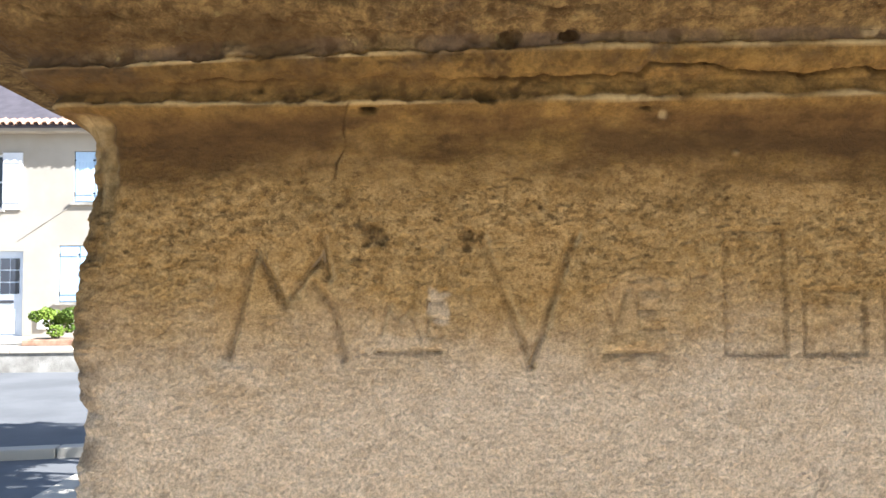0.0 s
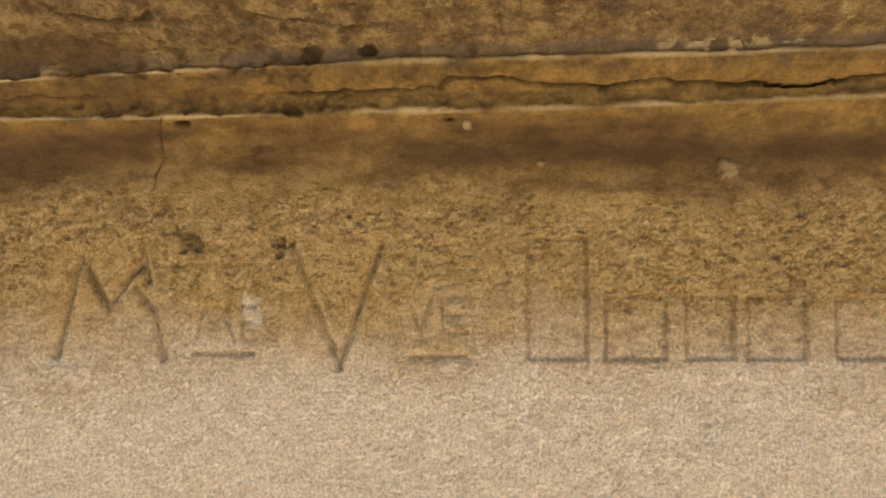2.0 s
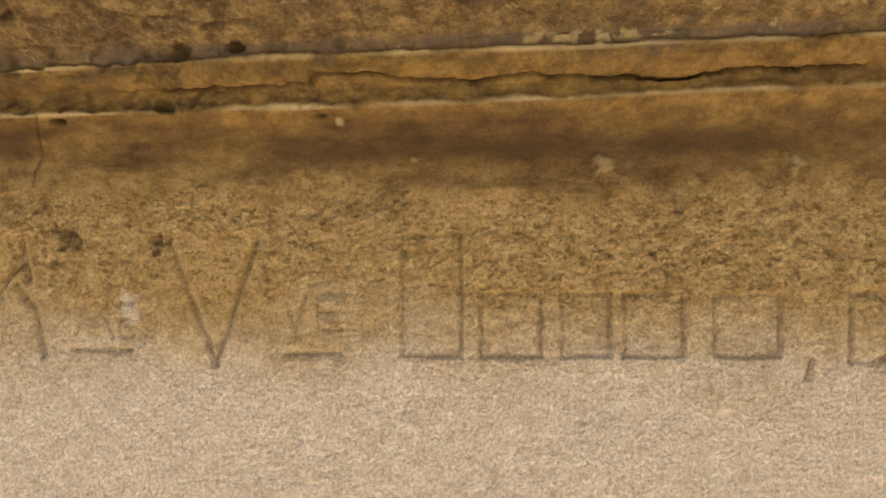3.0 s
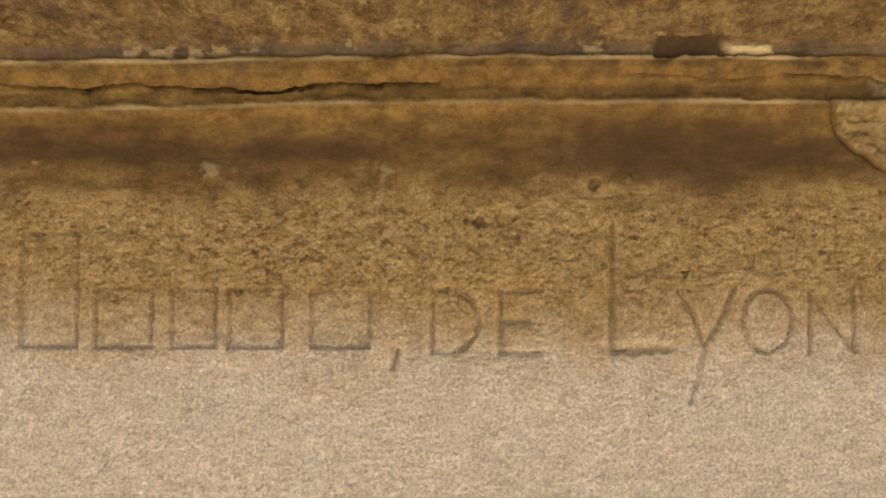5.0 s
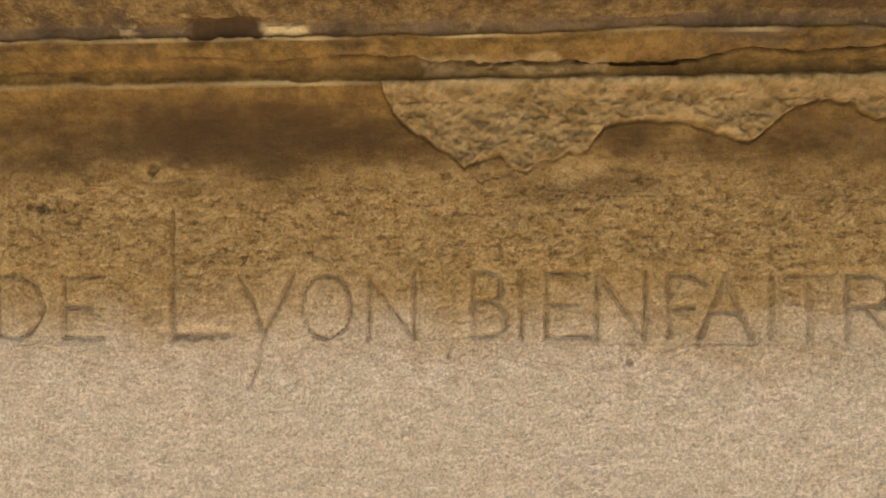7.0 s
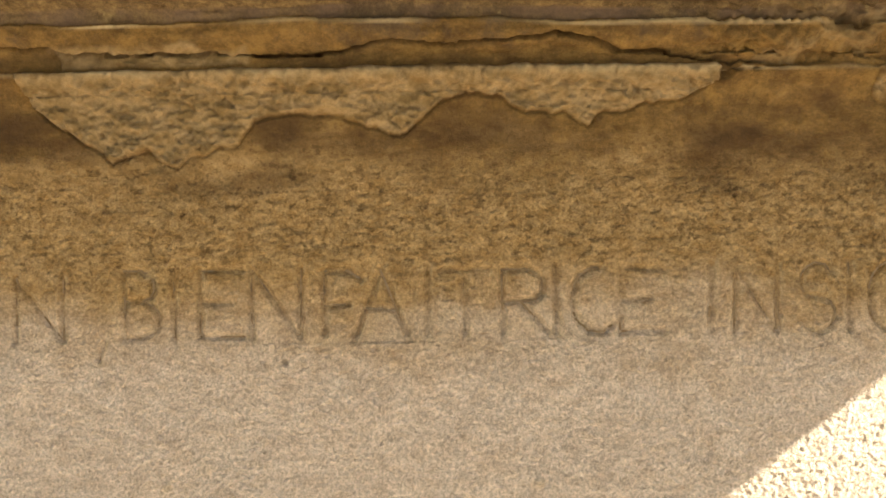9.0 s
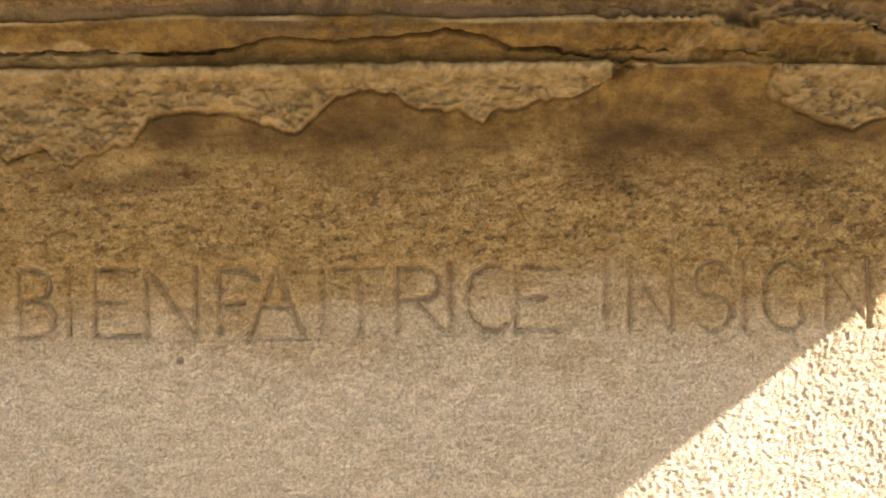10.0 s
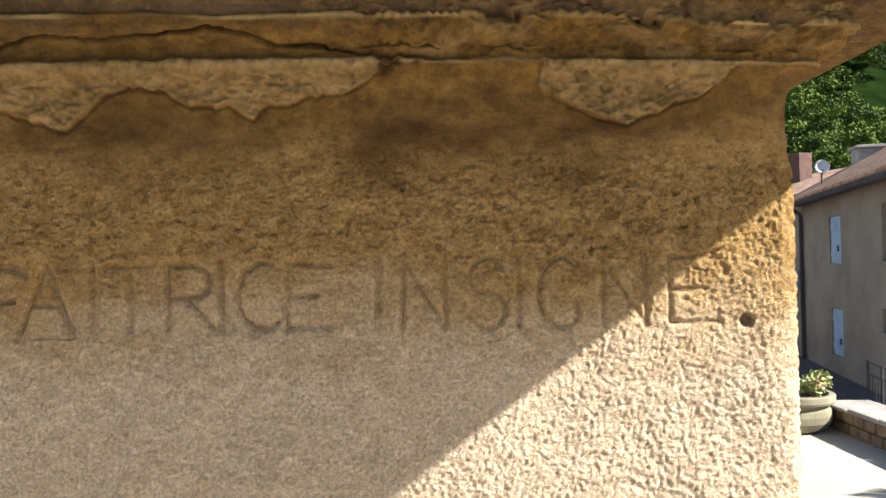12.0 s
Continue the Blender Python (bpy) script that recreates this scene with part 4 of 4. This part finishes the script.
part("bowl", lathe([(0.25, 0), (0.27, 0.012), (0.31, 0.033), (0.345, 0.09), (0.350, 0.145), (0.338, 0.19), (0.322, 0.205), (0.326, 0.22), (0.330, 0.235), (0.366, 0.245), (0.376, 0.265), (0.376, 0.31), (0.366, 0.32), (0.325, 0.318), (0.31, 0.28)], 56), URNSTONE, urn)
part("soil", lathe([(0.31, 0.275), (0.312, 0.282), (0.01, 0.295)], 30), EARTH, urn)
s = shrub("potted_plant", (4.72, 5.9, 0.30), "pale green leafy plant growing in the stone planter", 0.14, 60, 0.028, LEAFPALE, 1.0)
bm = leaves(clump_points([(0.1, -0.12, 0.12), (0.02, -0.15, 0.15)], 0.06, 14, rng), 0.018, rng)
part("blossom", bm, TILE, s, "small orange blossoms")

low = thing("terrace_wall", (4.96, 2.2, 0), "low rubble wall with rough pale slabs on top", "wall")
for i in range(24):
    for j in range(2):
        y0, z0 = i * 0.165 + 0.08 * j, 0.0 + j * 0.10
        d = rng.uniform(-0.012, 0.012)
        part("stone", boxed(d, 0.37, y0 + 0.006, y0 + 0.155 + d, z0 + 0.004, z0 + 0.097, bevel=0.014), BROWNSTONE, low)
for i in range(9):
    d = rng.uniform(-0.02, 0.02)
    part("slab", boxed(-0.03 + d, 0.42 + d, i * 0.43 + 0.006, i * 0.43 + 0.424, 0.195, 0.225 + d * 0.7, bevel=0.012), LOWSTONE, low)
tagged(part("retaining_wall", boxed(4.98, 5.35, -20, 40, -1.15, 0.004), BROWNSTONE), "rubble retaining wall below the terrace", "wall", kind="structure")

# ---- the grey house down the street ----
FAR, NEAR = Vector((11.2, 19.45, 0)), Vector((9.55, 12.0, 0))
along = (NEAR - FAR)
length = along.length
rz = math.degrees(math.atan2(along.y, along.x))
house = thing("grey_house", (FAR.x, FAR.y, -1.42), "grey-brown rendered house with narrow pale blue shutters", "house", rz=rz)
# local x runs along the facade from its far corner, local y into the house
holes = [(2.62, 3.5, 2.80, 3.90), (2.62, 3.5, 0.68, 1.76), (6.0, 7.0, 1.50, 1.95), (6.1, 7.0, 2.85, 3.95)]
part("wall", wall_with_openings(length, 0, 4.36, 0.4, holes), GREYWALL, house)
part("side_wall", boxed(0, 0.4, 0.4, 7, 0, 4.36), GREYWALL, house)
part("side_wall", boxed(length - 0.4, length, 0.4, 7, 0, 4.36), GREYWALL, house)
for h in holes[:2]:
    window(*h, house, sill=False)
    m = (h[0] + h[1]) / 2
    s = shutter(h[0] + 0.01, m - 0.005, h[2] + 0.01, h[3] - 0.01, 0.07, BLUE, house)
    s = shutter(m + 0.005, h[1] - 0.01, h[2] + 0.01, h[3] - 0.01, 0.07, BLUE, house)
    part("latch", boxed(m + 0.12, m + 0.2, 0.005, 0.03, h[2] + 0.28, h[2] + 0.42), DARKMETAL, s)
for h in holes[2:]:
    window(*h, house)
pipe = tube(bmesh.new(), (0.22, -0.07, 0.1), (0.22, -0.07, 4.1), 0.05, seg=12)
tube(pipe, (0.22, -0.07, 4.1), (0.1, -0.3, 4.32), 0.05, seg=12)
part("drainpipe", pipe, ZINC, house)
gutter = tube(bmesh.new(), (-0.2, -0.42, 4.33), (length + 0.2, -0.42, 4.33), 0.07, seg=12)
part("gutter", gutter, ZINC, house)
part("eave", boxed(-0.25, length + 0.25, -0.38, 0.05, 4.36, 4.42), BARK, house)
bm = bmesh.new()
n = 150
for i in range(n):
    x0, x1 = -0.3 + (length + 0.6) * i / n, -0.3 + (length + 0.6) * (i + 1) / n
    lift = 0.05 if i % 2 else 0.0
    vs = [bm.verts.new(c) for c in ((x0, -0.45, 4.43 + lift), (x1, -0.45, 4.43 + lift), (x1, 3.6, 6.65 + lift), (x0, 3.6, 6.65 + lift), (x0, -0.45, 4.40), (x1, -0.45, 4.40), (x1, 7.4, 4.42), (x0, 7.4, 4.42))]
    for q in ((0, 1, 2, 3), (4, 5, 1, 0), (3, 2, 6, 7)):
        bm.faces.new([vs[k] for k in q])
    if lift:
        bm.faces.new((vs[0], vs[3], bm.verts.new((x0, 3.6, 6.65)), bm.verts.new((x0, -0.45, 4.43))))
        bm.faces.new((vs[1], bm.verts.new((x1, -0.45, 4.43)), bm.verts.new((x1, 3.6, 6.65)), vs[2]))
roof = part("roof", bm, TILE, house, "low roof of ribbed clay tiles")
part("chimney", boxed(0.2, 0.85, 1.2, 1.8, 4.7, 5.75, bevel=0.02), CHIMNEY, roof, "grey rendered chimney stack")
part("chimney_cap", boxed(0.14, 0.91, 1.14, 1.86, 5.75, 5.82, bevel=0.01), CHIMNEY, roof)
dish = thing("satellite_dish", (10.98, 17.85, 3.32), "white satellite dish on the roof edge", "satellite dish", rz=-20)
bowl = lathe([(0.015, 0.0), (0.08, 0.01), (0.15, 0.04), (0.20, 0.075), (0.205, 0.08), (0.15, 0.05), (0.08, 0.02), (0.015, 0.01)], 28)
bmesh.ops.transform(bowl, matrix=pose(0, 0, 0.45, 75, 0, 0) @ Matrix.Scale(0.85, 4), verts=bowl.verts)
part("reflector", bowl, WHITE, dish, smooth=True)
part("mast", tube(bmesh.new(), (0, 0.04, -0.6), (0, 0.04, 0.42), 0.022), ZINC, dish)
part("arm", tube(bmesh.new(), (0, 0, 0.25), (0, -0.34, 0.36), 0.012), ZINC, dish)

# a second, paler house behind the corner
behind = thing("neighbour_house", (11.0, 21.2, -1.2), "pale rendered house behind the drainpipe corner", "house", rz=-78)
part("wall", boxed(-4, 1.6, 0, 0.4, 0, 4.45), GREYWALL, behind)
part("side_wall", boxed(1.2, 1.6, 0.4, 6, 0, 4.45), GREYWALL, behind)
bm = bmesh.new()
vs = [bm.verts.new(c) for c in ((-4.2, -0.3, 4.45), (1.9, -0.3, 4.45), (1.9, 3, 5.5), (-4.2, 3, 5.5), (1.9, 6.2, 4.45), (-4.2, 6.2, 4.45))]
for q in ((0, 1, 2, 3), (3, 2, 4, 5), (0, 5, 4, 1), (1, 4, 2), (0, 3, 5)):
    bm.faces.new([vs[i] for i in q])
part("roof", bm, TILE, behind)
part("chimney", boxed(-1.15, -0.7, 1.7, 2.15, 4.6, 6.0, bevel=0.01), BRICK, behind, "small brick chimney")
part("meter_box", boxed(1.05, 1.45, -0.12, 0.0, 1.9, 2.4, bevel=0.01), WHITE, behind)

rail = thing("railing", (8.98, 12.5, -1.15), "short black iron railing beside the house", "railing", rz=rz)
for i in range(4):
    part("post", tube(bmesh.new(), (i * 0.7, 0, 0), (i * 0.7, 0, 0.85), 0.022, seg=8), DARKMETAL, rail)
for zz in (0.12, 0.62, 0.82):
    part("bar", tube(bmesh.new(), (0, 0, zz), (2.1, 0, zz), 0.014, seg=8), DARKMETAL, rail)
bm = bmesh.new()
for i in range(14):
    tube(bm, (0.075 + i * 0.15, 0, 0.12), (0.075 + i * 0.15, 0, 0.62), 0.008, seg=6)
part("balusters", bm, DARKMETAL, rail)

# ---- wooded hillside behind the houses ----
cs, pale_cs = [], []
for i in range(2600):
    d = rng.uniform(30, 62)
    x = d * rng.uniform(0.36, 0.68)
    if vnoise(np.array(x / 2.2), np.array(d / 3.5)) + 0.6 * vnoise(np.array(x / 0.9), np.array(d / 1.4)) > 0.22:
        cs.append((x, d, (d - 29) * 0.69 + rng.uniform(0.0, 3.0)))
for i in range(110):
    x = rng.uniform(10, 21)
    pale_cs.append((x, 28.5 + rng.uniform(-0.8, 0.8), rng.uniform(1.5, 4.6)))
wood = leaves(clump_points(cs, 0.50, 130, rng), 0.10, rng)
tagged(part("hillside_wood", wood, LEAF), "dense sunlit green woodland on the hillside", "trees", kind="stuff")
tagged(part("hillside_scrub", leaves(clump_points(pale_cs, 0.5, 110, rng), 0.10, rng, 0.3), SCRUB), "pale yellow-green scrub at the foot of the wood", "bushes", kind="stuff")
# backing plane whose near-black colour stands for shade between the clumps
bm = bmesh.new()
vs = [bm.verts.new(c) for c in ((2, 30, -1.0), (110, 30, -1.0), (110, 80, 33.5), (2, 80, 33.5))]
bm.faces.new(vs)
tagged(part("hillside", bm, DARKLEAF), "hillside backing plane, near-black for the shade between the trees", "hill", kind="structure")
